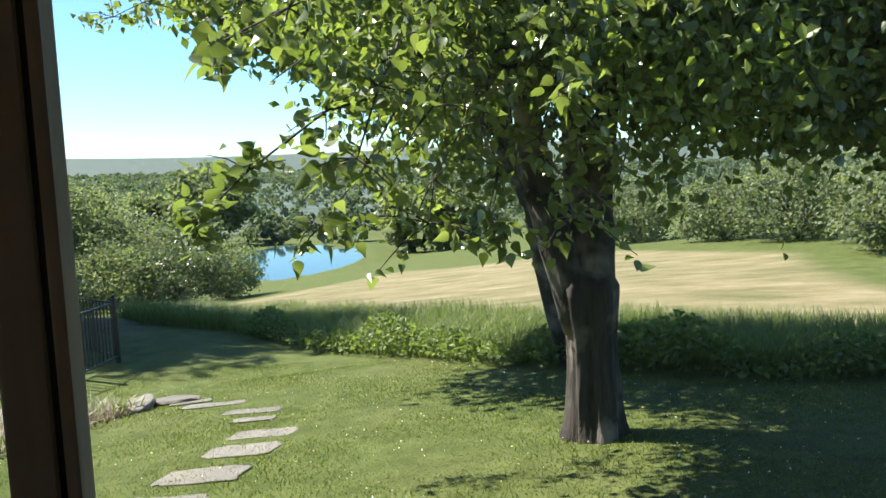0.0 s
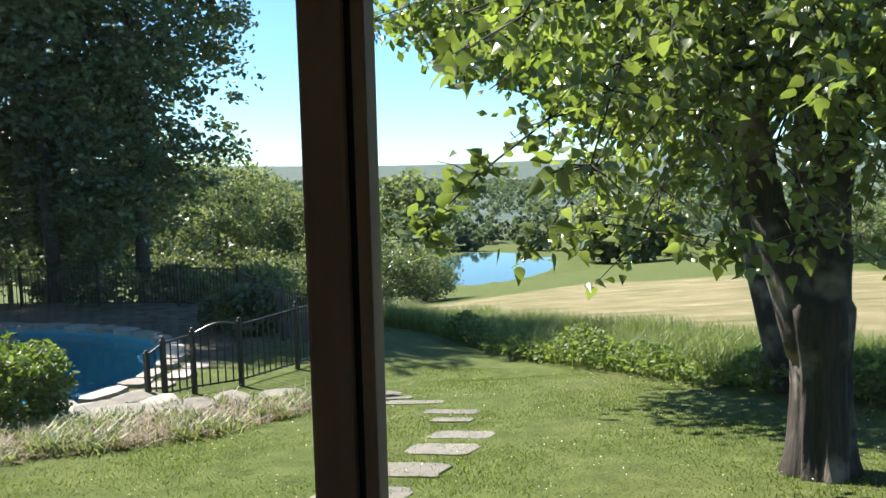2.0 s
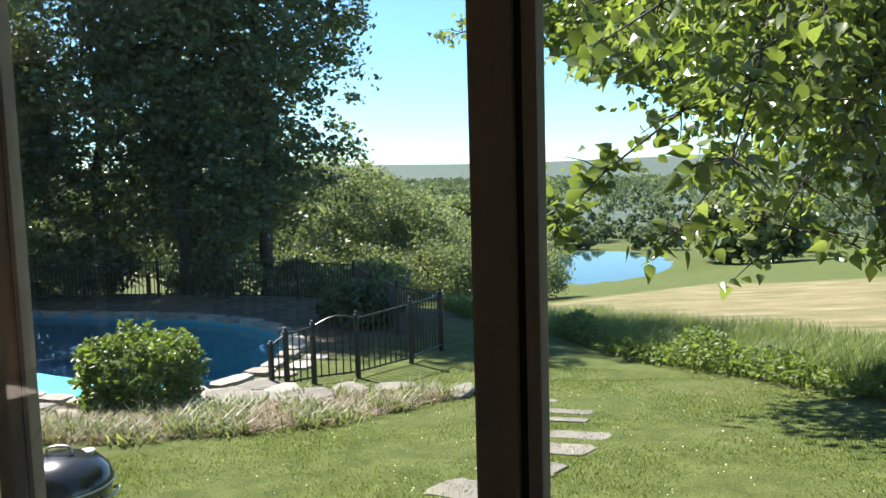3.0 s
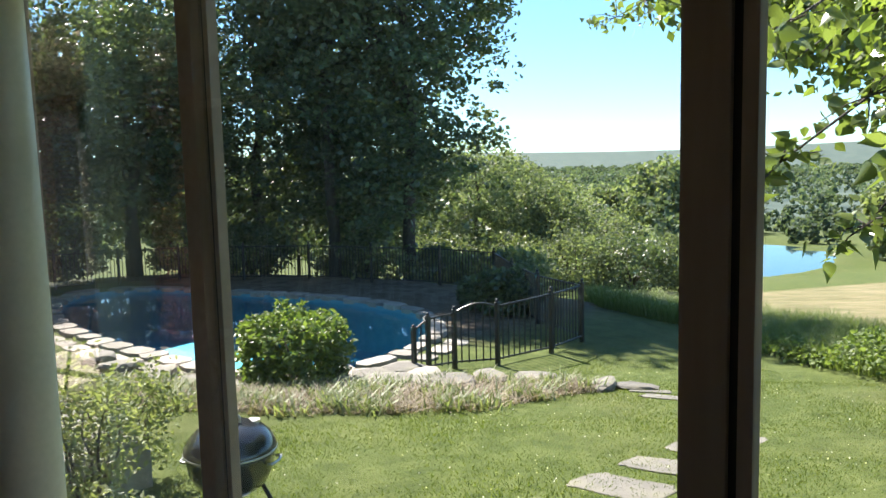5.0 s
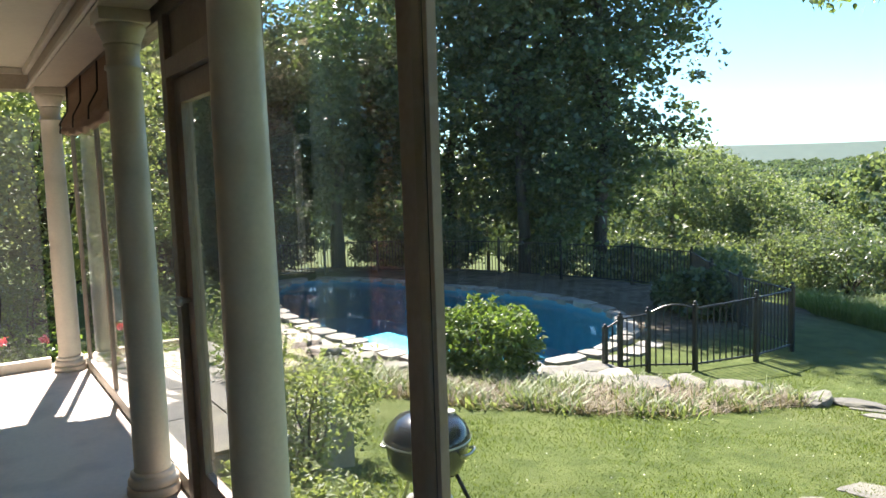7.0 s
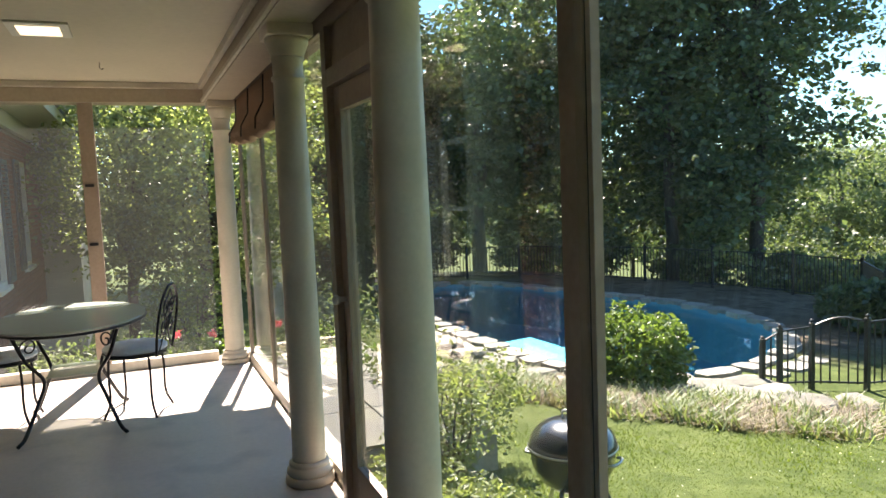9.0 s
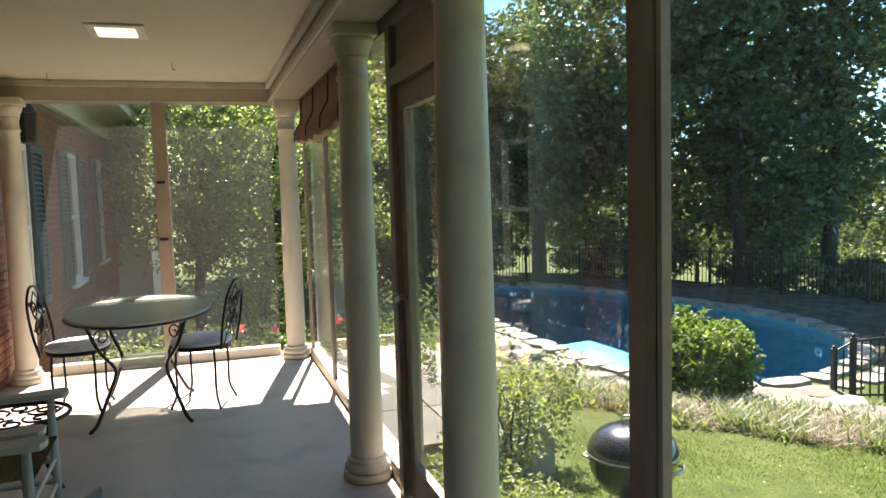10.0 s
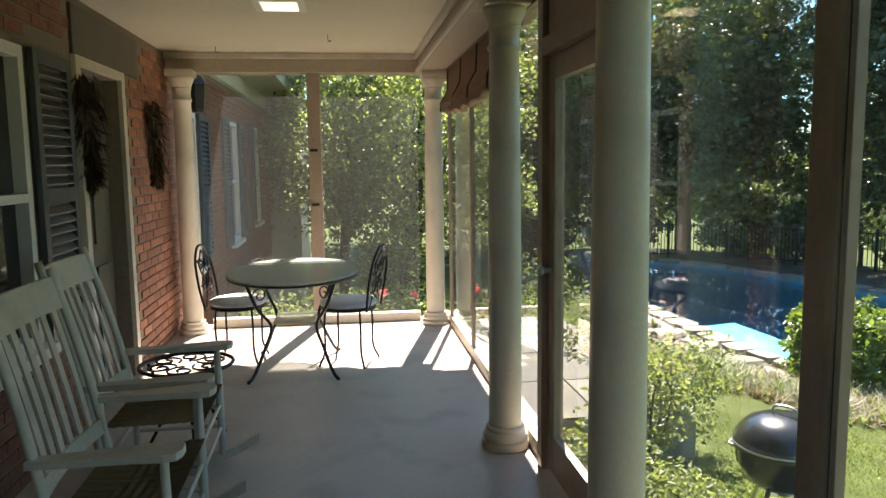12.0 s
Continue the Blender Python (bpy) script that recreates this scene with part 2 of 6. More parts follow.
def arr(name, verts, faces, material, parent=None, smooth=False):
    me = bpy.data.meshes.new(name)
    me.from_pydata(np.asarray(verts).tolist(), [], faces if isinstance(faces, list) else faces.tolist())
    me.materials.append(material)
    if smooth:
        me.polygons.foreach_set("use_smooth", [True] * len(me.polygons))
    ob = new(name, me)
    if parent is not None:
        ob.parent = parent
    return ob


def thing(name, label, category, group="", m=None, kind=""):
    ob = new(name)
    ob.empty_display_size = 0.1
    if m is not None:
        ob.matrix_basis = m
    return tagged(ob, label, category, group, kind)


def box(bm, x0, x1, y0, y1, z0, z1, bevel=0.0, m=None):
    r = bmesh.ops.create_cube(bm, size=1)
    vs = r["verts"]
    for v in vs:
        v.co = Vector(((x0 + x1) / 2 + v.co.x * (x1 - x0), (y0 + y1) / 2 + v.co.y * (y1 - y0), (z0 + z1) / 2 + v.co.z * (z1 - z0)))
    if bevel:
        es = list({e for v in vs for e in v.link_edges})
        out = bmesh.ops.bevel(bm, geom=es, offset=bevel, segments=2, profile=0.7, affect="EDGES")
        vs = list({v for f in out["faces"] for v in f.verts} | {v for v in vs if v.is_valid})
    if m is not None:
        bmesh.ops.transform(bm, matrix=m, verts=vs)
    return vs


def block(name, x0, x1, y0, y1, z0, z1, material, parent=None, bevel=0.004, label=""):
    bm = bmesh.new()
    box(bm, x0, x1, y0, y1, z0, z1, bevel)
    return part(name, bm, material, parent, label)


def lathe(bm, profile, n=32, at=(0, 0, 0), squash=(1, 1)):
    rings = []
    for r, z in profile:
        rings.append([bm.verts.new((at[0] + squash[0] * r * math.cos(2 * math.pi * k / n), at[1] + squash[1] * r * math.sin(2 * math.pi * k / n), at[2] + z)) for k in range(n)])
    for a, b in zip(rings, rings[1:]):
        for k in range(n):
            bm.faces.new((a[k], a[(k + 1) % n], b[(k + 1) % n], b[k]))
    bm.faces.new(rings[0][::-1])
    bm.faces.new(rings[-1])


def tube(bm, pts, radii, n=8, rough=0.0, seed=0):
    pts = [Vector(p) for p in pts]
    if not hasattr(radii, "__len__"):
        radii = [radii] * len(pts)
    rings, rnd = [], random.Random(seed)
    side = Vector((1, 0, 0))
    for i, p in enumerate(pts):
        d = (pts[min(i + 1, len(pts) - 1)] - pts[max(i - 1, 0)]).normalized()
        side = side - d * side.dot(d)
        if side.length < 1e-4:
            side = d.orthogonal()
        side.normalize()
        up = d.cross(side)
        rings.append([bm.verts.new(p + (side * math.cos(2 * math.pi * k / n) + up * math.sin(2 * math.pi * k / n)) * radii[i] * (1 + rough * (rnd.random() - 0.5))) for k in range(n)])
    for a, b in zip(rings, rings[1:]):
        for k in range(n):
            bm.faces.new((a[k], a[(k + 1) % n], b[(k + 1) % n], b[k]))
    bm.faces.new(rings[0][::-1])
    bm.faces.new(rings[-1])


def spline(pts, n=6):
    """Smooth points through the given ones."""
    p = [Vector(q) for q in pts]
    p = [p[0] * 2 - p[1]] + p + [p[-1] * 2 - p[-2]]
    out = []
    for i in range(1, len(p) - 2):
        for k in range(n):
            t = k / n
            a, b, c, d = p[i - 1 : i + 3]
            out.append(0.5 * ((2 * b) + (c - a) * t + (2 * a - 5 * b + 4 * c - d) * t * t + (3 * b - a - 3 * c + d) * t ** 3))
    return out + [p[-2]]


def leaf_arrays(centers, size, rng, droop=0.5, narrow=0.6, jitter=0.35, fold=0.25):
    """Folded pointed leaves at the centres: 6 corners, 4 triangles each."""
    c = np.asarray(centers, float)
    n = len(c)
    yaw = rng.uniform(0, 2 * np.pi, n)
    tilt = rng.normal(-droop, 0.55, n)
    d = np.stack([np.cos(yaw) * np.cos(tilt), np.sin(yaw) * np.cos(tilt), np.sin(tilt)], 1)
    r = rng.normal(size=(n, 3))
    s = np.cross(d, r)
    s /= np.linalg.norm(s, axis=1, keepdims=True) + 1e-9
    u = np.cross(s, d)
    L = (size * (1 + jitter * rng.uniform(-1, 1, n)))[:, None]
    w = L * narrow * 0.5
    base, tip = c - d * L * 0.1, c + d * L * 0.9
    l1, r1 = c + d * L * 0.22 + s * w + u * L * fold * 0.5, c + d * L * 0.22 - s * w + u * L * fold * 0.5
    l2, r2 = c + d * L * 0.55 + s * w * 0.72 + u * L * fold * 0.3, c + d * L * 0.55 - s * w * 0.72 + u * L * fold * 0.3
    v = np.stack([base, l1, l2, tip, r2, r1], 1).reshape(-1, 3)
    k = (np.arange(n) * 6)[:, None]
    f = np.concatenate([k + np.array([[0, 1, 2, 3]]), k + np.array([[0, 3, 4, 5]])])
    return v, f


def fine_leaf_arrays(centers, size, rng, droop=0.6, narrow=0.62):
    """Rounded, pointed leaves, folded on the midrib and curling down to the tip."""
    c = np.asarray(centers, float)
    n = len(c)
    yaw, tilt = rng.uniform(0, 2 * np.pi, n), rng.normal(-droop, 0.5, n)
    d = np.stack([np.cos(yaw) * np.cos(tilt), np.sin(yaw) * np.cos(tilt), np.sin(tilt)], 1)
    s = np.cross(d, rng.normal(size=(n, 3)))
    s /= np.linalg.norm(s, axis=1, keepdims=True) + 1e-9
    u = np.cross(s, d)
    L = (size * rng.uniform(0.6, 1.3, n))[:, None]
    fold, curl = rng.uniform(0.05, 0.45, n)[:, None], rng.uniform(0.0, 0.35, n)[:, None]
    prof = ((0.0, 0.0), (0.06, 0.3), (0.2, 0.52), (0.36, 0.5), (0.5, 0.42), (0.66, 0.26), (0.82, 0.12), (1.0, 0.0))
    rib = [c + d * L * t - u * L * curl * t * t for t, w in prof]
    left = [rib[i] + (s + u * fold) * L * w * narrow for i, (t, w) in enumerate(prof) if w]
    right = [rib[i] + (-s + u * fold) * L * w * narrow for i, (t, w) in enumerate(prof) if w]
    v = np.stack(rib + left + right, 1).reshape(-1, 3)
    k = (np.arange(n) * 20)[:, None]
    quads = []
    for i in range(1, 6):
        quads += [(i, i + 1, 8 + i, 7 + i), (i + 1, i, 13 + i, 14 + i)]
    tris = [(0, 1, 8), (1, 0, 14), (6, 7, 13), (7, 6, 19)]
    f = np.concatenate([k + np.array([q]) for q in quads]).tolist() + np.concatenate([k + np.array([q]) for q in tris]).tolist()
    return v, f


def diamond_arrays(centers, size, rng, jitter=0.4, flat=0.0):
    """Cheap leaf sprays: one bent four-cornered leaf each."""
    c = np.asarray(centers, float)
    n = len(c)
    d = rng.normal(size=(n, 3))
    d[:, 2] *= 1 - flat
    d /= np.linalg.norm(d, axis=1, keepdims=True)
    s = np.cross(d, rng.normal(size=(n, 3)))
    s /= np.linalg.norm(s, axis=1, keepdims=True) + 1e-9
    L = (size * (1 + jitter * rng.uniform(-1, 1, n)))[:, None]
    v = np.stack([c - d * L * 0.5, c + s * L * 0.33, c + d * L * 0.5, c - s * L * 0.33], 1).reshape(-1, 3)
    return v, (np.arange(n) * 4)[:, None] + np.array([[0, 1, 2, 3]])


def blades_arrays(roots, height, width, rng, lean=0.35):
    c = np.asarray(roots, float)
    n = len(c)
    yaw = rng.uniform(0, 2 * np.pi, n)
    h = height * rng.uniform(0.55, 1.15, n)
    s = np.stack([np.cos(yaw), np.sin(yaw), 0 * yaw], 1) * width * 0.5
    l = np.stack([np.cos(yaw + 1.3), np.sin(yaw + 1.3), 0 * yaw], 1) * (h * lean * rng.uniform(0.2, 1.6, n))[:, None]
    up = np.stack([0 * h, 0 * h, h], 1)
    v = np.stack([c - s, c + s, c + up * 0.6 + l * 0.4 + s * 0.8, c + up + l, c + up * 0.6 + l * 0.4 - s * 0.8], 1).reshape(-1, 3)
    return v, (np.arange(n) * 5)[:, None] + np.array([[0, 1, 2, 3, 4]])


def crown_points(center, radii, clumps, per, rng, spread=0.16, hollow=0.35, lobes=0.17):
    """Leaf places: clumps scattered through a lobed crown, denser near its skin."""
    d = rng.normal(size=(clumps, 3))
    d /= np.linalg.norm(d, axis=1, keepdims=True)
    a, b, c = rng.uniform(0, 6.28, 3)
    lob = 1 + lobes * (np.sin(3 * np.arctan2(d[:, 1], d[:, 0]) + a) * 0.5 + np.sin(5 * d[:, 2] + b) * 0.4 + np.sin(7 * d[:, 0] + c) * 0.3)
    r = (hollow + (1 - hollow) * rng.uniform(0, 1, clumps) ** 0.5) * lob
    cl = d * r[:, None]
    pts = np.repeat(cl, per, 0) + np.clip(rng.normal(size=(clumps * per, 3)), -1.6, 1.6) * (1, 1, 0.65) * spread * np.repeat(rng.uniform(0.5, 1.3, clumps), per)[:, None]
    return pts * np.asarray(radii) + np.asarray(center)


# ---- the ground: one sheet from the lawn to the far ridge ----
POOL_Z = -1.82


def pool_edge(n=72):
    """The pool's outline, a kidney drawn as a smooth closed curve."""
    key = [(-18.5, 7.0), (-16.1, 6.8), (-14.0, 6.9), (-12.2, 6.95), (-10.7, 7.4), (-10.15, 8.7), (-10.5, 10.6), (-11.4, 11.8), (-12.8, 12.8), (-15.5, 13.0), (-18.6, 12.3), (-21.8, 11.2), (-23.3, 9.6), (-21.6, 8.0)]
    m = len(key)
    out = []
    for i in range(m):
        a, b, c, d = (Vector(key[(i + k) % m]) for k in (-1, 0, 1, 2))
        for k in range(n // m + 1):
            t = k / (n // m + 1)
            out.append(0.5 * ((2 * b) + (c - a) * t + (2 * a - 5 * b + 4 * c - d) * t * t + (3 * b - a - 3 * c + d) * t ** 3))
    return out


POOL = np.array([tuple(p) for p in pool_edge()])


def pool_distance(x, y):
    """Signed distance to the pool's edge, negative in the water."""
    x, y = np.asarray(x, float), np.asarray(y, float)
    best, inside = np.full(x.shape, 1e9), np.zeros(x.shape, bool)
    for (ax, ay), (bx, by) in zip(POOL, np.roll(POOL, -1, 0)):
        t = np.clip(((x - ax) * (bx - ax) + (y - ay) * (by - ay)) / ((bx - ax) ** 2 + (by - ay) ** 2), 0, 1)
        best = np.minimum(best, np.hypot(x - ax - t * (bx - ax), y - ay - t * (by - ay)))
        inside ^= ((ay > y) != (by > y)) & (x < (bx - ax) * (y - ay) / (by - ay + 1e-12) + ax)
    return np.where(inside, -best, best)


def smooth(a, b, t):
    t = np.clip((np.asarray(t, float) - a) / (b - a), 0, 1)
    return t * t * (3 - 2 * t)


POND = (-34.0, 84.1)


def ground(x, y):
    """Height of the land: a lawn falling to the pool, a hay field falling to a pond, a wooded valley and a far ridge."""
    x, y = np.asarray(x, float), np.asarray(y, float)
    yc = np.maximum(y, -4)
    xs = np.where(x < 0, np.maximum(x, -16), 1.2 * np.tanh(x / 1.2))
    near = -0.07 + 0.09 * xs - 0.11 * np.minimum(yc, 14)
    ys = np.maximum(yc, 14)
    xn = x * 14 / ys
    base14 = -0.07 + 0.09 * np.where(xn < 0, np.maximum(xn, -16), 1.2 * np.tanh(xn / 1.2)) - 0.11 * 14
    k = np.clip(0.075 - 0.115 * x / ys, 0.03, 0.125)
    far = np.maximum(base14 - k * (ys - 14), -9.9)
    z = np.where(yc < 14, near, far)
    bank = np.hypot((x - POND[0]) / 12.5, (y - POND[1]) / 16.5)
    z = z + (-8.9 - z) * smooth(1.9, 1.05, bank) - 0.9 * smooth(1.06, 0.9, bank)
    r = np.hypot(x, y)
    hill = -11 + 0.0072 * (r - 250) + 70 * smooth(1300, 2600, r) + 5 * np.sin(x / 310 + 1) * np.sin(y / 260) * smooth(200, 700, r) + 9 * np.sin(x / 520 + 0.6) * smooth(1500, 2600, r)
    z = z + (hill - z) * smooth(150, 420, r)
    d = pool_distance(x, y)
    wide = smooth(9.5, 12, y) + smooth(-16, -19, x)
    flat = smooth(2.2, 0.9, d / (1 + 3.0 * np.minimum(wide, 1)))
    z = z + (POOL_Z - 0.03 - z) * flat
    return np.where(d < 0.05, POOL_Z - 1.9, z)


def gz(x, y):
    return float(ground(np.array([x]), np.array([y]))[0])


def graded(lo, hi, mid, fine, ratio):
    out, step, v = [mid], fine, mid
    while v < hi:
        v += step
        step *= ratio if v > mid + 14 else 1
        out.append(min(v, hi))
    step, v = fine, mid
    while v > lo:
        v -= step
        step *= ratio if v < mid - 14 else 1
        out.insert(0, max(v, lo))
    return np.array(out)


def build_ground():
    xs, ys = graded(-3600, 3600, -9, 0.3, 1.07), graded(-60, 3800, 9, 0.3, 1.06)
    X, Y = np.meshgrid(xs, ys)
    Z = ground(X, Y)
    near = np.hypot(X, Y) < 60
    Z = Z + near * 0.012 * np.sin(X * 2.1 + np.sin(Y * 1.3)) * np.sin(Y * 1.9) * (pool_distance(X, Y) > 0.8)
    under = (Y < 1.5) & (X > -8.2) & (X < 5)
    Z = np.where(under, np.minimum(Z, -0.45), Z)
    w, h = len(xs), len(ys)
    v = np.stack([X, Y, Z], -1).reshape(-1, 3)
    i = np.arange(w * h).reshape(h, w)
    f = np.stack([i[:-1, :-1], i[:-1, 1:], i[1:, 1:], i[1:, :-1]], -1).reshape(-1, 4)
    ob = arr("ground", v, f, ground_material(), smooth=True)
    x, y = v[:, 0], v[:, 1]
    line = 15.9 - 0.93 * np.minimum(x, 4) - 0.15 * np.maximum(x - 4, 0)
    wob = 0.8 * np.sin(x * 0.5) + 0.5 * np.sin(x * 1.3 + 2)
    right_end = 8.4 + 0.09 * (y - 14) + 1.2 * np.sin(y * 0.21)
    far_end = np.minimum(33 + 2.2 * (x + 15), 42 - 0.55 * x - 8 * smooth(2, 9, x) + 2 * np.sin(x * 0.3))
    hay = smooth(-0.5, 0.5, y - line - wob * 0.4) * smooth(1.0, -1.0, y - far_end) * smooth(0.8, -0.8, x - right_end) * smooth(-0.50, -0.46, x / np.maximum(y, 1))
    r = np.hypot(x, y)
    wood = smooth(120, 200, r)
    bedd = smooth(0.5, -0.2, np.abs(pool_distance(x, y) - 1.5) - 1.5) * smooth(8.6, 7.6, y + 0.2 * np.sin(x * 3)) * smooth(-14.5, -12.5, x)
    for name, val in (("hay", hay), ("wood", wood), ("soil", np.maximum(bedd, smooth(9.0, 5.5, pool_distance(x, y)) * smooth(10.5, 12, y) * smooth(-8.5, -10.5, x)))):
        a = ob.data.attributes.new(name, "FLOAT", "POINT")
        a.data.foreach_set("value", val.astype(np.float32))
    return tagged(ob, "mown green lawn sloping to a pale cut hay field and wooded valley", "ground", kind="structure")


def ground_material():
    m = bpy.data.materials.new("land")
    m.use_nodes = True
    nt = m.node_tree
    p = nt.nodes["Principled BSDF"]
    tc = nt.nodes.new("ShaderNodeTexCoord")

    def noise_node(scale, detail=6, stretch=None):
        n = nt.nodes.new("ShaderNodeTexNoise")
        n.inputs["Scale"].default_value, n.inputs["Detail"].default_value, n.inputs["Roughness"].default_value = scale, detail, 0.65
        src = tc.outputs["Object"]
        if stretch:
            mp = nt.nodes.new("ShaderNodeMapping")
            mp.inputs["Rotation"].default_value, mp.inputs["Scale"].default_value = stretch
            nt.links.new(src, mp.inputs[0])
            src = mp.outputs[0]
        nt.links.new(src, n.inputs["Vector"])
        return n

    def ramp(src, *stops):
        r = nt.nodes.new("ShaderNodeValToRGB")
        e = r.color_ramp.elements
        while len(e) < len(stops):
            e.new(0.5)
        for s, (pos, col) in zip(e, stops):
            s.position, s.color = pos, (*col, 1)
        nt.links.new(src, r.inputs[0])
        return r.outputs[0]

    def mix(fac, a, b):
        x = nt.nodes.new("ShaderNodeMix")
        x.data_type = "RGBA"
        nt.links.new(fac, x.inputs[0])
        nt.links.new(a, x.inputs[6])
        nt.links.new(b, x.inputs[7])
        return x.outputs[2]

    def attr(name):
        a = nt.nodes.new("ShaderNodeAttribute")
        a.attribute_name = name
        return a.outputs["Fac"]

    big, mid, fine = noise_node(0.35), noise_node(3.0), noise_node(38, 5)
    mm = nt.nodes.new("ShaderNodeMath")
    mm.operation = "MULTIPLY_ADD"
    mm.inputs[1].default_value = 0.5
    nt.links.new(fine.outputs["Fac"], mm.inputs[0])
    hm = nt.nodes.new("ShaderNodeMath")
    hm.operation = "MULTIPLY"
    hm.inputs[1].default_value = 0.5
    nt.links.new(mid.outputs["Fac"], hm.inputs[0])
    nt.links.new(hm.outputs[0], mm.inputs[2])
    lawn = ramp(mm.outputs[0], (0.40, (0.026, 0.043, 0.009)), (0.5, (0.06, 0.083, 0.02)), (0.61, (0.105, 0.128, 0.042)))
    dry = ramp(big.outputs["Fac"], (0.45, (0.062, 0.088, 0.018)), (0.68, (0.12, 0.122, 0.048)))
    w = nt.nodes.new("ShaderNodeMath")
    w.operation = "MULTIPLY"
    w.inputs[1].default_value = 0.5
    nt.links.new(big.outputs["Fac"], w.inputs[0])
    lawn = mix(w.outputs[0], lawn, dry)
    rows = noise_node(0.9, 10, ((0, 0, 0.95), (0.5, 1.3, 1)))
    hay = ramp(rows.outputs["Fac"], (0.34, (0.085, 0.092, 0.038)), (0.48, (0.15, 0.135, 0.068)), (0.57, (0.18, 0.157, 0.085)), (0.68, (0.245, 0.215, 0.135)))
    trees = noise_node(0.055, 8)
    # woodland ground blued as well, the distance haze sits in its colour
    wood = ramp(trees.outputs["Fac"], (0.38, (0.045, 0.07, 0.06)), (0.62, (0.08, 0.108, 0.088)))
    soil = ramp(mid.outputs["Fac"], (0.35, (0.06, 0.045, 0.03)), (0.62, (0.15, 0.12, 0.085)))
    col = mix(attr("hay"), lawn, hay)
    col = mix(attr("soil"), col, soil)
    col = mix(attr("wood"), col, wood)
    nt.links.new(col, p.inputs["Base Color"])
    p.inputs["Roughness"].default_value, p.inputs["Specular IOR Level"].default_value = 0.9, 0.15
    b = nt.nodes.new("ShaderNodeBump")
    b.inputs["Strength"].default_value, b.inputs["Distance"].default_value = 0.9, 0.05
    nt.links.new(mm.outputs[0], b.inputs["Height"])
    nt.links.new(b.outputs[0], p.inputs["Normal"])
    return m


build_ground()


# ---- pool and pond ----
def water(name, color, rough=0.03, scale=3.0, strength=0.12, clear=True):
    m = bpy.data.materials.new(name)
    m.use_nodes = True
    nt = m.node_tree
    p = nt.nodes["Principled BSDF"]
    n = nt.nodes.new("ShaderNodeTexNoise")
    tc = nt.nodes.new("ShaderNodeTexCoord")
    nt.links.new(tc.outputs["Object"], n.inputs["Vector"])
    n.inputs["Scale"].default_value, n.inputs["Detail"].default_value = scale, 3
    b = nt.nodes.new("ShaderNodeBump")
    b.inputs["Strength"].default_value, b.inputs["Distance"].default_value = strength, 0.02
    nt.links.new(n.outputs["Fac"], b.inputs["Height"])
    if clear:
        nt.nodes.remove(p)
        fr = nt.nodes.new("ShaderNodeFresnel")
        fr.inputs[0].default_value = 1.33
        tr = nt.nodes.new("ShaderNodeBsdfTransparent")
        tr.inputs[0].default_value = (*color, 1)
        gl = nt.nodes.new("ShaderNodeBsdfGlossy")
        gl.inputs["Roughness"].default_value = rough
        mx = nt.nodes.new("ShaderNodeMixShader")
        nt.links.new(fr.outputs[0], mx.inputs[0])
        nt.links.new(b.outputs[0], fr.inputs["Normal"])
        nt.links.new(b.outputs[0], gl.inputs["Normal"])
        nt.links.new(tr.outputs[0], mx.inputs[1])
        nt.links.new(gl.outputs[0], mx.inputs[2])
        nt.links.new(mx.outputs[0], nt.nodes["Material Output"].inputs[0])
    else:
        p.inputs["Base Color"].default_value = (*color, 1)
        p.inputs["Roughness"].default_value = rough
        nt.links.new(b.outputs[0], p.inputs["Normal"])
    return m


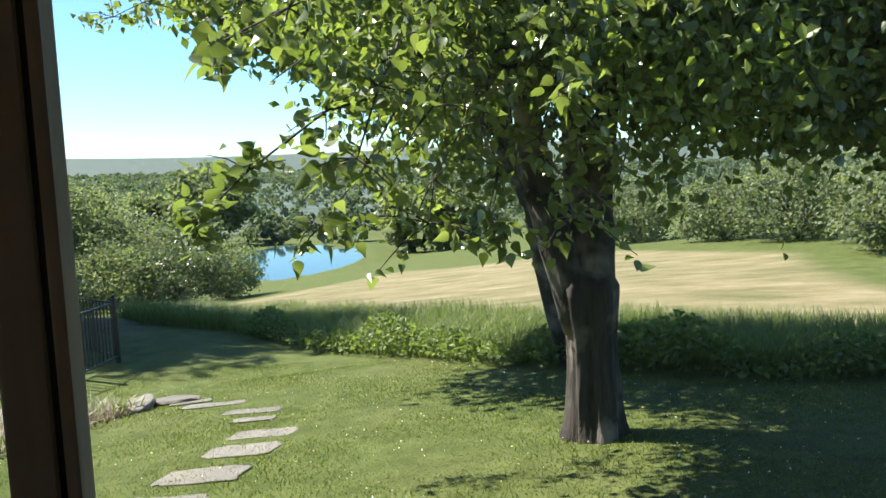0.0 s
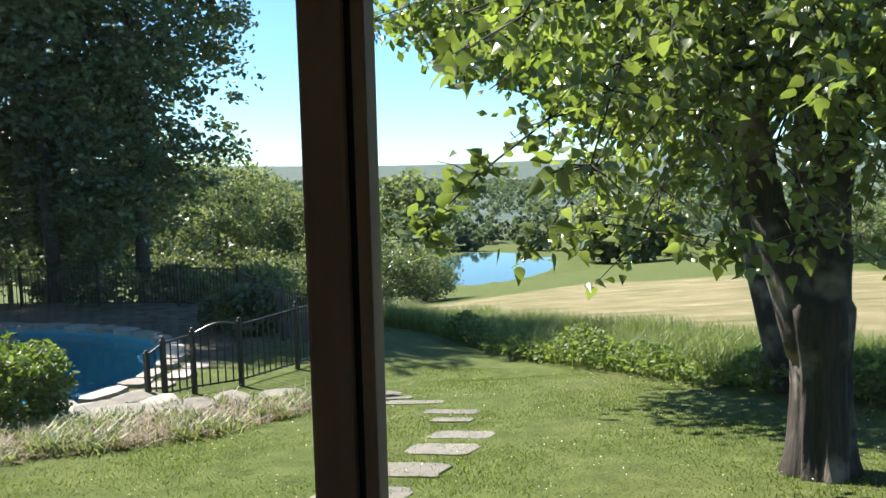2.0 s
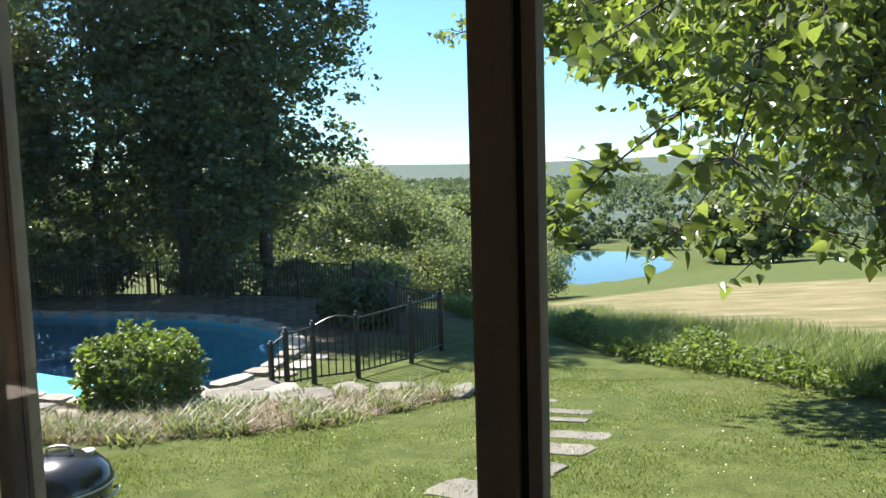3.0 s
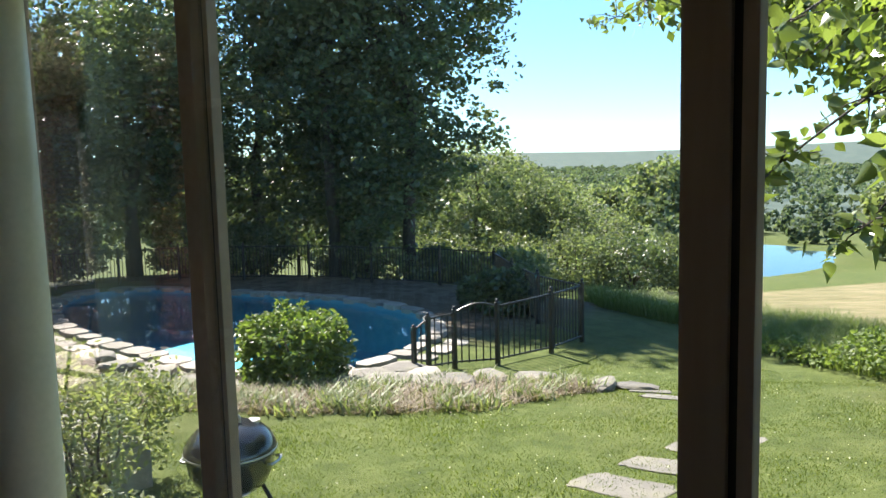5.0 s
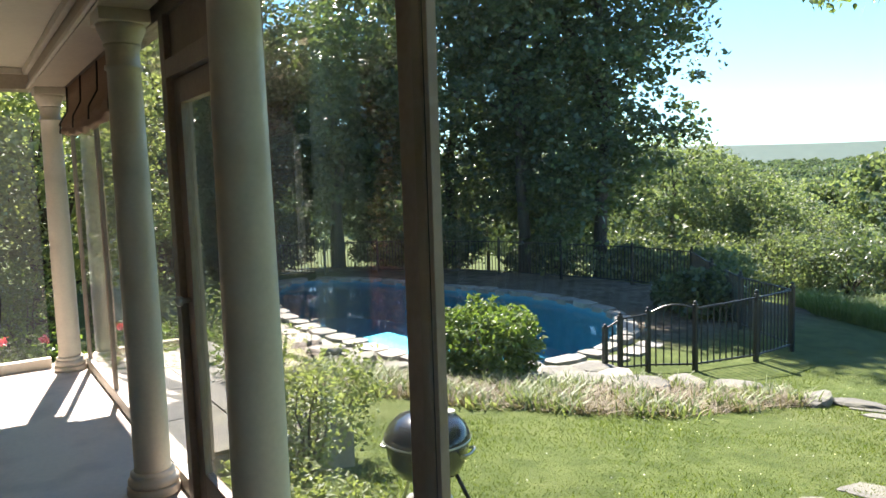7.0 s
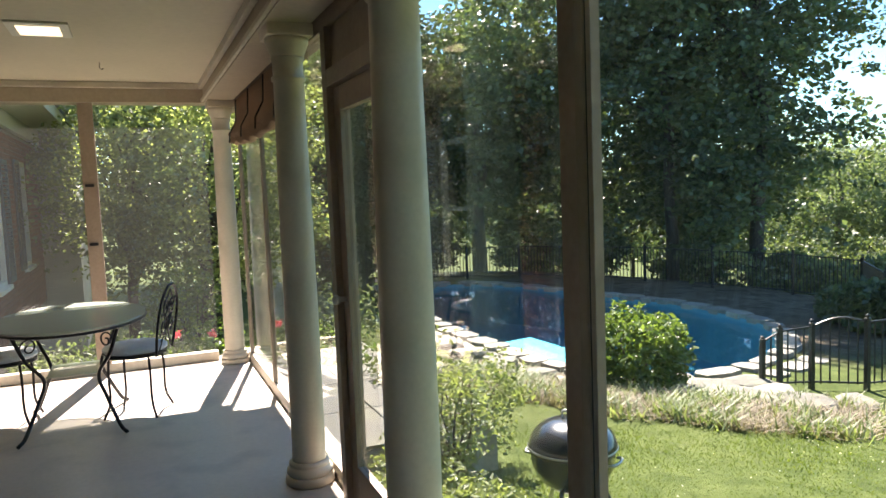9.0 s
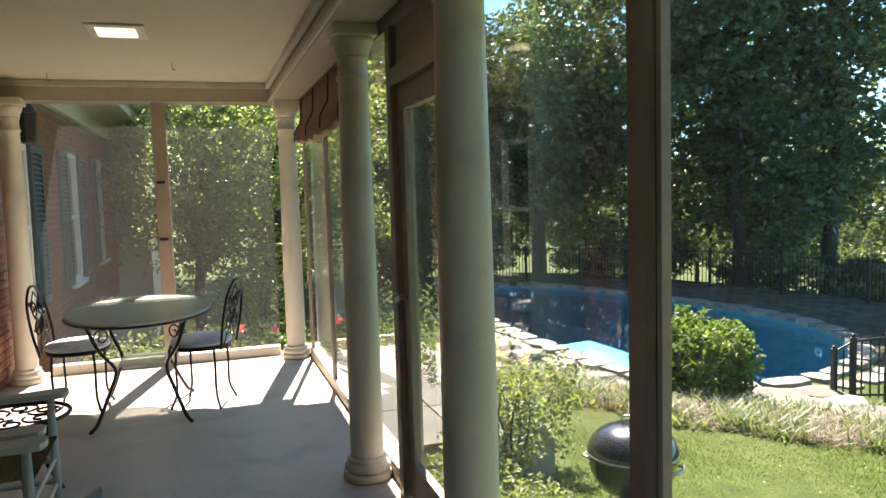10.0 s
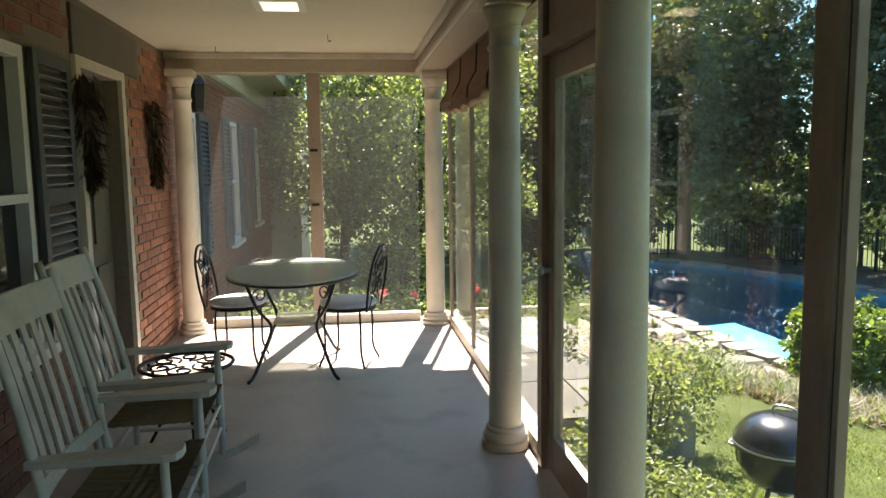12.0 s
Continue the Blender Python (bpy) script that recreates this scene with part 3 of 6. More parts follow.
def build_pool():
    pool = thing("swimming_pool", "free-form in-ground swimming pool with blue plaster and clear water", "pool", kind="structure")
    n = len(POOL)
    c = POOL.mean(0)
    bm = bmesh.new()
    top = [bm.verts.new((x, y, POOL_Z - 0.02)) for x, y in POOL]
    low = [bm.verts.new((c[0] + (x - c[0]) * 0.97, c[1] + (y - c[1]) * 0.95, POOL_Z - 1.25)) for x, y in POOL]
    for k in range(n):
        bm.faces.new((top[k], top[(k + 1) % n], low[(k + 1) % n], low[k]))
    bm.faces.new(low[::-1])
    part("basin", bm, M_POOLWALL, pool, "pale turquoise plaster basin")
    bm = bmesh.new()
    front = [p for p in POOL if p[1] < 7.7 and p[0] > -15.6]
    front = sorted(front, key=lambda p: p[0])
    pts = [(x, y + 0.02) for x, y in front] + [(x - 0.3, y + 1.7) for x, y in front[::-1]]
    up = [bm.verts.new((x, y, POOL_Z - 0.34)) for x, y in pts]
    dn = [bm.verts.new((x, y, POOL_Z - 1.2)) for x, y in pts]
    bm.faces.new(up)
    for k in range(len(pts)):
        bm.faces.new((dn[k], dn[(k + 1) % len(pts)], up[(k + 1) % len(pts)], up[k]))
    bmesh.ops.recalc_face_normals(bm, faces=bm.faces[:])
    part("step", bm, M_POOLSTEP, pool, "pale turquoise shallow step")
    bm = bmesh.new()
    bm.faces.new([bm.verts.new((x, y, POOL_Z - 0.13)) for x, y in POOL])
    part("water", bm, water("pool_water", (0.55, 0.86, 0.93), 0.01, 1.6, 0.12), pool, "clear water reflecting dark trees")
    rnd = random.Random(5)
    per = np.concatenate([[0], np.cumsum(np.hypot(*(np.roll(POOL, -1, 0) - POOL).T))])
    total, s = per[-1], 0.0

    def along(s):
        s %= total
        i = int(np.searchsorted(per, s, "right")) - 1
        f = (s - per[i]) / (per[i + 1] - per[i])
        a, b = POOL[i % n], POOL[(i + 1) % n]
        d = (b - a) / (np.hypot(*(b - a)) + 1e-9)
        return a + (b - a) * f, d

    while s < total - 0.2:
        L = rnd.uniform(0.45, 0.95)
        p, d = along(s + L / 2)
        out = np.array([d[1], -d[0]])
        for row in (0, 1) if p[1] < 10.8 else (0,):
            wdt = rnd.uniform(0.4, 0.62)
            off = -0.06 + row * 0.52 + wdt / 2
            bm = bmesh.new()
            m = Matrix.Translation((p[0] + out[0] * off, p[1] + out[1] * off, POOL_Z - 0.02 - 0.05 * row + rnd.uniform(-0.01, 0.03))) @ Matrix.Rotation(math.atan2(d[1], d[0]) + rnd.uniform(-0.12, 0.12), 4, "Z") @ Matrix.Rotation(rnd.uniform(-0.04, 0.04), 4, "X")
            cs = 7
            ring = [(L * 0.49 * math.copysign(abs(math.cos(a)) ** 0.55, math.cos(a)) * rnd.uniform(0.88, 1.0), wdt * 0.5 * math.copysign(abs(math.sin(a)) ** 0.55, math.sin(a)) * rnd.uniform(0.85, 1.0)) for a in (2 * math.pi * (j + 0.3) / cs for j in range(cs))]
            tp = [bm.verts.new(m @ Vector((x * 0.97, y * 0.97, 0.06))) for x, y in ring]
            lo = [bm.verts.new(m @ Vector((x, y, -0.06))) for x, y in ring]
            bm.faces.new(tp)
            for j in range(cs):
                bm.faces.new((lo[j], lo[(j + 1) % cs], tp[(j + 1) % cs], tp[j]))
            part("coping_stone", bm, M_STONE, pool)
        s += L * 0.97
    return pool


build_pool()

bm = bmesh.new()
PZ = -9.05
bm.faces.new([bm.verts.new((POND[0] + 15 * math.cos(a), POND[1] + 20 * math.sin(a), PZ)) for a in (2 * math.pi * k / 64 for k in range(64))])
pond = part("pond", bm, water("pond_water", (0.02, 0.05, 0.06), 0.05, 0.6, 0.0, clear=False))
tagged(pond, "still farm pond reflecting blue sky below the field", "pond", kind="structure")


# ---- the porch ----
WALL_Y, END_X, GLAZE_Y, CEIL_Z, BEAM_Z = -1.6, -7.45, 0.93, 2.5, 2.33
block("floor", -7.62, 3.6, WALL_Y - 0.02, 1.04, -0.12, 0.0, M_FLOOR)
tagged(bpy.data.objects["floor"], "pale grey painted porch floor, worn and sunlit", "floor", kind="structure")
tagged(block("porch_skirt", -7.6, 3.6, 0.93, 1.0, -1.6, -0.121, M_CREAM), "cream painted board skirt under the porch", "skirt", kind="structure")
tagged(block("porch_skirt", -7.6, -7.52, -1.6, 0.929, -1.6, -0.121, M_CREAM), "cream painted board skirt under the porch", "skirt", kind="structure")
tagged(block("ceiling", -7.62, 3.6, WALL_Y - 0.25, 1.1, CEIL_Z, CEIL_Z + 0.12, M_CEIL), "smooth cream painted porch ceiling", "ceiling", kind="structure")
tagged(block("porch_roof", -7.68, 3.8, -6.0, 1.35, CEIL_Z + 0.125, CEIL_Z + 0.4, M_ROOF), "grey porch roof edge", "roof", kind="structure")
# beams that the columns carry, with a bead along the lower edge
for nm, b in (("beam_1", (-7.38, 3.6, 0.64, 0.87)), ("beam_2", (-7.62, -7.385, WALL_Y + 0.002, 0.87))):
    ob = block(nm, b[0], b[1], b[2], b[3], BEAM_Z, CEIL_Z - 0.002, M_BEAM_SHADED, None, 0.006)
    tagged(ob, "cream painted beam, darkened to taupe for shade, resting on the columns", "beam", kind="structure")
tagged(block("trim", -7.38, 3.6, 0.60, 0.638, CEIL_Z - 0.055, CEIL_Z - 0.003, M_CREAM, None, 0.012), "cream crown moulding", "trim", kind="structure")
tagged(block("trim", -7.381, -7.345, WALL_Y + 0.002, 0.598, CEIL_Z - 0.055, CEIL_Z - 0.003, M_CREAM, None, 0.012), "cream crown moulding", "trim", kind="structure")
tagged(block("trim", -7.37, 3.6, 0.615, 0.638, BEAM_Z + 0.002, BEAM_Z + 0.03, M_CREAM, None, 0.008), "cream bead on the beam", "trim", kind="structure")
# glazing head, over all bays
tagged(block("glazing_head", -7.62, 3.6, 0.885, 0.985, 2.27, CEIL_Z - 0.002, M_FRAME, None, 0.006), "taupe painted head rail over the glazing", "rail", kind="structure")


def column(x, y):
    c = thing("porch_column", "round cream painted porch column with moulded capital and base", "column", "porch columns", pose(x, y, 0))
    bm = bmesh.new()
    lathe(bm, [(0.122, 0.0), (0.127, 0.008), (0.127, 0.036), (0.122, 0.044)], 40)
    part("plinth", bm, M_COLUMN, c, smooth=True)
    bm = bmesh.new()
    lathe(bm, [(0.11, 0.045), (0.12, 0.058), (0.12, 0.075), (0.108, 0.09), (0.098, 0.095), (0.106, 0.103), (0.106, 0.113), (0.092, 0.122)], 40)
    part("base", bm, M_COLUMN, c, smooth=True)
    bm = bmesh.new()
    prof = [(0.089, 0.122), (0.0865, 0.14)] + [(0.0865 - 0.012 * max(0, (z - 0.7) / 1.4) ** 1.5, z) for z in (0.4, 0.7, 1.0, 1.3, 1.6, 1.85, 2.06)] + [(0.085, 2.065), (0.085, 2.082), (0.0755, 2.09), (0.0755, 2.16), (0.083, 2.168), (0.083, 2.18)]
    lathe(bm, prof, 40)
    part("shaft", bm, M_COLUMN, c, smooth=True)
    bm = bmesh.new()
    lathe(bm, [(0.083, 2.181), (0.086, 2.2), (0.098, 2.225), (0.108, 2.25), (0.108, 2.272)], 40)
    part("capital", bm, M_COLUMN, c, smooth=True)
    bm = bmesh.new()
    box(bm, -0.113, 0.113, -0.113, 0.113, 2.272, BEAM_Z, 0.006)
    part("abacus", bm, M_COLUMN, c)
    return c


for cx, cy in ((-2.585, 0.755), (-4.225, 0.765), (-7.27, 0.765), (-7.27, -1.44)):
    column(cx, cy)


def glazing_post(name, x0, x1, material, label, y=0.893):
    """An upright of the glazing: the post, the bead in front of the pane and the dark gasket between."""
    t = thing(name, label, "post", "glazing posts")
    bm = bmesh.new()
    box(bm, x0, x1 - 0.028, y, y + 0.03, 0.0, 2.269, 0.005)
    part("post", bm, material, t)
    bm = bmesh.new()
    box(bm, x1 - 0.0275, x1 - 0.0185, y + 0.006, y + 0.028, 0.0, 2.268)
    part("gasket", bm, M_GASKET, t)
    bm = bmesh.new()
    box(bm, x1 - 0.018, x1, y + 0.002, y + 0.026, 0.0, 2.268, 0.004)
    part("bead", bm, material, t)


glazing_post("glazing_post", -0.752, -0.668, M_BROWN, "dark brown painted post between the porch panes", 0.838)
glazing_post("glazing_post", -1.91, -1.785, M_FRAME, "taupe painted post between the porch panes with a dark gasket")
glazing_post("glazing_post", -6.05, -5.99, M_FRAME, "slim taupe mullion between the porch panes")
glazing_post("glazing_post", -7.23, -7.16, M_FRAME, "taupe corner mullion of the porch glazing")
# low sill under the panes, broken by the screen door
for a, b in ((-7.42, -3.966), (-2.949, 3.6)):
    tagged(block("glazing_sill", a, b, 0.89, 0.99, 0.0005, 0.085, M_CREAM, None, 0.008), "cream painted low sill under the glazing", "sill", kind="structure")
# end wall: sill, one broad post
tagged(block("glazing_sill", -7.52, -7.43, -1.3, 0.64, 0.0005, 0.085, M_CREAM, None, 0.008), "cream painted low sill at the porch end", "sill", kind="structure")
post = thing("end_post", "tan wooden post with strap hinges in the end glazing", "post")
bm = bmesh.new()
box(bm, -7.5, -7.42, -0.375, -0.258, 0.086, BEAM_Z - 0.002, 0.006)
part("post", bm, M_FRAME, post)
for z in (0.55, 1.12, 1.62):
    bm = bmesh.new()
    box(bm, -7.418, -7.412, -0.36, -0.29, z, z + 0.025, 0.002)
    part("hinge", bm, M_IRON, post, "rusty iron hinge")


def pane(x0, x1, y0, y1, z0, z1, glass=M_GLASS):
    bm = bmesh.new()
    box(bm, x0, x1, y0, y1, z0, z1)
    ob = part("window_pane", bm, glass)
    ob.visible_shadow = False
    tagged(ob, "large clear glass pane of the porch glazing", "window pane", "porch panes", "structure")


for a, b in ((-7.16, -6.05), (-5.99, -3.97), (-2.948, -1.92), (-1.797, -0.752), (-0.668, 3.44)):
    pane(a + 0.001, b - 0.001, 0.907 - 0.045 * (b > -1), 0.911 - 0.045 * (b > -1), 0.086, 2.269)
for a, b in ((-1.3, -0.376), (-0.257, 0.64)):
    pane(-7.463, -7.459, a + 0.001, b - 0.001, 0.086, BEAM_Z - 0.001, M_GLASS_END)

# screen door with its panel above
sd = thing("porch_door", "taupe framed glazed porch door, closed", "door")
for nm, b in (("jamb", (-3.965, -3.885, 0.87, 0.98, 0.0, 2.269)), ("jamb", (-3.02, -2.95, 0.87, 0.98, 0.0, 2.269)), ("head", (-3.884, -3.021, 0.87, 0.98, 1.99, 2.07)), ("upper_panel", (-3.884, -3.021, 0.9, 0.96, 2.071, 2.269)),
              ("stile", (-3.878, -3.778, 0.9, 0.94, 0.02, 1.985)), ("stile", (-3.12, -3.025, 0.9, 0.94, 0.02, 1.985)), ("rail", (-3.777, -3.121, 0.9, 0.94, 1.875, 1.985)), ("rail", (-3.777, -3.121, 0.9, 0.94, 0.02, 0.2))):
    bm = bmesh.new()
    box(bm, *b, 0.005)
    part(nm, bm, M_FRAME, sd)
bm = bmesh.new()
box(bm, -3.776, -3.122, 0.918, 0.921, 0.201, 1.874)
ob = part("glass", bm, M_GLASS, sd, "clear glass")
ob.visible_shadow = False
bm = bmesh.new()
lathe(bm, [(0.012, 0), (0.012, 0.03), (0.022, 0.04), (0.024, 0.055), (0.012, 0.066)], 16)
bmesh.ops.transform(bm, matrix=pose(-3.83, 0.9, 1.0, 90, 0, 0), verts=bm.verts)
part("door_knob", bm, M_STEEL, sd, "small worn metal knob", True)

# house wall behind the porch, with real openings
WALL_OPEN = [(-5.97, -5.17, 0.0, 2.1), (-4.42, -3.2, 0.62, 2.1)]


def wall_with_openings(name, x0, x1, y0, y1, z0, z1, openings, material, label):
    bm = bmesh.new()
    xs = sorted({x0, x1, *(o[0] for o in openings), *(o[1] for o in openings)})
    for a, b in zip(xs, xs[1:]):
        o = next((o for o in openings if o[0] <= a and o[1] >= b), None)
        if o is None:
            box(bm, a, b, y0, y1, z0, z1)
        else:
            if o[2] > z0:
                box(bm, a, b, y0, y1, z0, o[2])
            box(bm, a, b, y0, y1, o[3], z1)
    return tagged(part(name, bm, material), label, "wall", kind="structure")


wall_south = wall_with_openings("wall_south", -16.2, 3.6, WALL_Y - 0.25, WALL_Y, -0.6, 3.0, WALL_OPEN + [(-11.6, -10.76, 0.44, 2.1), (-14.2, -13.4, 0.5, 2.15), (-8.6, -7.8, 0.44, 2.05)], M_MORTAR, "red brick house wall behind the porch")
tagged(block("wall_east", 3.45, 3.6, WALL_Y, 1.0, 0.001, CEIL_Z - 0.001, M_CREAM), "plain cream end wall of the porch", "wall", kind="structure")
tagged(block("wall_back", -16.2, 3.6, -6.0, -5.8, -0.6, 3.0, M_CREAM), "plain back wall of the room inside", "wall", kind="structure")

# bricks: each one its own piece in the stretch by the door, the rest joined
brick_bm = bmesh.new()
box(brick_bm, -0.1, 0.1, 0, 0.012, -0.028, 0.028, 0.003)
brick_me = bpy.data.meshes.new("brick")
brick_bm.to_mesh(brick_me)
brick_bm.free()
brick_me.materials.append(M_BRICK)


def lay_bricks():
    rnd = random.Random(3)
    verts, faces = [], []
    rows = int(2.5 / 0.0716)
    opens = [(-6.06, -5.08, 0, 2.2), (-6.46, -5.08, 2.14, 2.47), (-5.16, -4.6, 0.5, 2.2), (-4.5, -3.12, 0.55, 2.18), (-3.1, -2.5, 0.5, 2.2)]
    opens += [(-11.62, -10.74, 0.38, 2.1), (-14.22, -13.38, 0.44, 2.15), (-8.62, -7.78, 0.38, 2.05)]
    singles = 0
    for zone in ((-7.6, 0.0), (-16.0, -7.62)):
        for r in range(rows + (5 if zone[1] < -1 else 0)):
            z = 0.036 + r * 0.0716 - (0.3 if zone[1] < -1 else 0)
            x = zone[0] + (0.105 if r % 2 else 0.0)
            while x < zone[1]:
                cx = x + 0.1
                x += 0.21
                if any(o[0] < cx + 0.1 and o[1] > cx - 0.1 and o[2] < z < o[3] for o in opens) or cx + 0.1 > zone[1]:
                    continue
                m = Matrix.Translation((cx, WALL_Y - 0.002 + rnd.uniform(-0.002, 0.002), z))
                if -7.55 < cx < -6.0 and singles < 300:
                    ob = new("brick", brick_me)
                    ob.parent = wall_south
                    ob.matrix_basis = m
                    singles += 1
                else:
                    k = len(verts)
                    for sx, sy, sz in ((-1, 0, -1), (1, 0, -1), (1, 1, -1), (-1, 1, -1), (-1, 0, 1), (1, 0, 1), (1, 1, 1), (-1, 1, 1)):
                        verts.append(m @ Vector((sx * 0.1, sy * 0.011, sz * 0.029)))
                    faces += [[k + i for i in q] for q in ((2, 3, 7, 6), (4, 5, 6, 7), (0, 3, 2, 1), (1, 2, 6, 5), (3, 0, 4, 7))]
    ob = arr("brickwork", [tuple(v) for v in verts], faces, M_BRICK, wall_south)
    ob["kind"] = "stuff"


# door in the wall
dr = thing("door_1", "olive-grey painted house door with pale casing, closed", "door", kind="structure")
bm = bmesh.new()
box(bm, -5.97, -5.17, WALL_Y - 0.14, WALL_Y - 0.1, 0.0, 2.1, 0.003)
leaf = part("door_leaf", bm, surf("olive_door_paint", (0.075, 0.07, 0.048), (0.105, 0.098, 0.068), 4, 0.45, 0.05), dr)
for z0, z1 in ((0.15, 0.85), (1.0, 1.95)):
    for x0 in (-5.9, -5.53):
        bm = bmesh.new()
        box(bm, x0, x0 + 0.3, WALL_Y - 0.099, WALL_Y - 0.085, z0, z1, 0.006)
        part("door_panel", bm, bpy.data.materials["olive_door_paint"], leaf)
for b in ((-6.05, -5.972, 0.0, 2.16), (-5.168, -5.09, 0.0, 2.16), (-5.971, -5.169, 2.102, 2.16)):
    bm = bmesh.new()
    box(bm, b[0], b[1], WALL_Y - 0.02, WALL_Y + 0.03, b[2], b[3], 0.006)
    part("casing", bm, M_CREAM, dr)
bm = bmesh.new()
box(bm, -6.45, -5.09, WALL_Y - 0.02, WALL_Y + 0.02, 2.163, 2.45, 0.006)
part("head_panel", bm, surf("dark_olive_panel_paint", (0.075, 0.066, 0.045), (0.10, 0.088, 0.062), 4, 0.5, 0.05), dr, "dark panel over the door")


def house_window(name, x0, x1, z0, z1, shutters, sh_mat, sh_w=0.42):
    w = thing(name, "double-hung window in pale frame with dark glass", "window", kind="structure")
    f = 0.06
    for b in ((x0, x0 + f, z0, z1), (x1 - f, x1, z0, z1), (x0 + f, x1 - f, z1 - f, z1), (x0 + f, x1 - f, z0, z0 + f), (x0 + f, x1 - f, (z0 + z1) / 2 - 0.02, (z0 + z1) / 2 + 0.025)):
        bm = bmesh.new()
        box(bm, b[0], b[1], WALL_Y - 0.1, WALL_Y + 0.01, b[2], b[3], 0.005)
        part("window_frame", bm, M_WHITE, w)
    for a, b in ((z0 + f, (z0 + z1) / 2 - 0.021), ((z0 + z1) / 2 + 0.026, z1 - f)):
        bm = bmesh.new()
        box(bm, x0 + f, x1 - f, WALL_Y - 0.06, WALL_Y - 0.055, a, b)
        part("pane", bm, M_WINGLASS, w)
    bm = bmesh.new()
    box(bm, x0 - 0.05, x1 + 0.05, WALL_Y - 0.02, WALL_Y + 0.07, z0 - 0.06, z0 - 0.002, 0.008)
    part("window_sill", bm, M_WHITE, w)
    for s in shutters:
        sx = x0 - sh_w - 0.03 if s < 0 else x1 + 0.03
        sh = thing("shutter", "dark louvred wooden shutter beside the window", "shutter", "window shutters")
        for b in ((sx, sx + 0.06, z0, z1), (sx + sh_w - 0.06, sx + sh_w, z0, z1), (sx + 0.061, sx + sh_w - 0.061, z0, z0 + 0.09), (sx + 0.061, sx + sh_w - 0.061, z1 - 0.07, z1), (sx + 0.061, sx + sh_w - 0.061, (z0 + z1) / 2 - 0.04, (z0 + z1) / 2 + 0.04)):
            bm = bmesh.new()
            box(bm, b[0], b[1], WALL_Y + 0.013, WALL_Y + 0.045, b[2], b[3], 0.003)
            part("shutter_frame", bm, sh_mat, sh)
        for lo, hi in ((z0 + 0.1, (z0 + z1) / 2 - 0.05), ((z0 + z1) / 2 + 0.05, z1 - 0.08)):
            n = int((hi - lo) / 0.05)
            for k in range(n):
                z = lo + (hi - lo) * (k + 0.5) / n
                bm = bmesh.new()
                box(bm, -sh_w / 2 + 0.062, sh_w / 2 - 0.062, -0.022, 0.022, -0.004, 0.004, 0, pose(sx + sh_w / 2, WALL_Y + 0.029, z, -50, 0, 0))
                part("louvre", bm, sh_mat, sh)


house_window("window_1", -4.42, -3.2, 0.62, 2.1, (-1, 1), M_SHUTTER, 0.5)
house_window("window_2", -11.6, -10.76, 0.44, 2.1, (-1, 1), M_SHUTTER2, 0.55)
house_window("window_3", -14.2, -13.4, 0.5, 2.15, (1,), M_SHUTTER, 0.5)
house_window("window_4", -8.6, -7.8, 0.44, 2.05, (-1,), M_SHUTTER2, 0.55)

# wing of the house beyond the porch: eave, cornice and a projecting sided wing
tagged(block("eave", -16.2, -7.9, -1.62, -1.0, 2.78, 2.98, M_WHITE, None, 0.01), "white painted boxed eave of the brick wing", "eave", kind="structure")
tagged(block("trim", -16.2, -7.9, -1.6, -1.52, 2.55, 2.775, M_WHITE, None, 0.01), "white frieze board under the eave", "trim", kind="structure")
bm = bmesh.new()
rv = [bm.verts.new(v) for v in ((-16.2, -0.95, 3.0), (-7.9, -0.95, 3.0), (-7.9, -4.0, 5.0), (-16.2, -4.0, 5.0), (-16.2, -0.95, 2.985), (-7.9, -0.95, 2.985), (-7.9, -4.0, 4.9), (-16.2, -4.0, 4.9))]
for q in ((0, 1, 2, 3), (7, 6, 5, 4), (0, 4, 5, 1), (1, 5, 6, 2), (3, 7, 4, 0), (2, 6, 7, 3)):
    bm.faces.new([rv[i] for i in q])
tagged(part("wing_roof", bm, M_ROOF), "grey shingled roof of the wing", "roof", kind="structure")
wing = thing("house_wing", "projecting wing clad in pale grey lap siding", "house")
block("wall", -19.5, -16.0, -6.0, -1.02, -1.6, 4.2, M_SIDING, wing, 0.01)
for k in range(42):
    bm = bmesh.new()
    z = -1.4 + k * 0.13
    box(bm, -0.012, 0.012, 0, 4.97, 0, 0.135, 0, Matrix.Translation((-15.985, -5.99, z)) @ Matrix.Rotation(radians(5), 4, "Y"))
    part("lap_board", bm, M_SIDING, wing)
    bm = bmesh.new()
    box(bm, 0, 3.5, -0.012, 0.012, 0, 0.135, 0, Matrix.Translation((-19.5, -1.005, z)) @ Matrix.Rotation(radians(5), 4, "X"))
    part("lap_board", bm, M_SIDING, wing)
block("corner_board", -16.1, -15.96, -1.08, -0.975, -1.6, 4.2, M_SIDING, wing, 0.006)
block("roof", -19.8, -15.7, -6.2, -0.6, 4.2, 4.4, M_ROOF, wing, 0.02)

# wall lantern by the end column
ln = thing("wall_lantern", "black metal wall lantern on the brick", "lantern", m=pose(-7.95, WALL_Y + 0.16, 2.02))
for nm, pr in (("body", [(0.05, 0), (0.075, 0.02), (0.095, 0.24), (0.1, 0.26)]), ("cap", [(0.11, 0.262), (0.06, 0.33), (0.015, 0.36), (0.01, 0.39)])):
    bm = bmesh.new()
    lathe(bm, pr, 6)
    part(nm, bm, M_LAMP, ln)
bm = bmesh.new()
tube(bm, [(0, 0, 0.33), (0, -0.08, 0.36), (0, -0.15, 0.25)], 0.012)
part("bracket", bm, M_LAMP, ln)

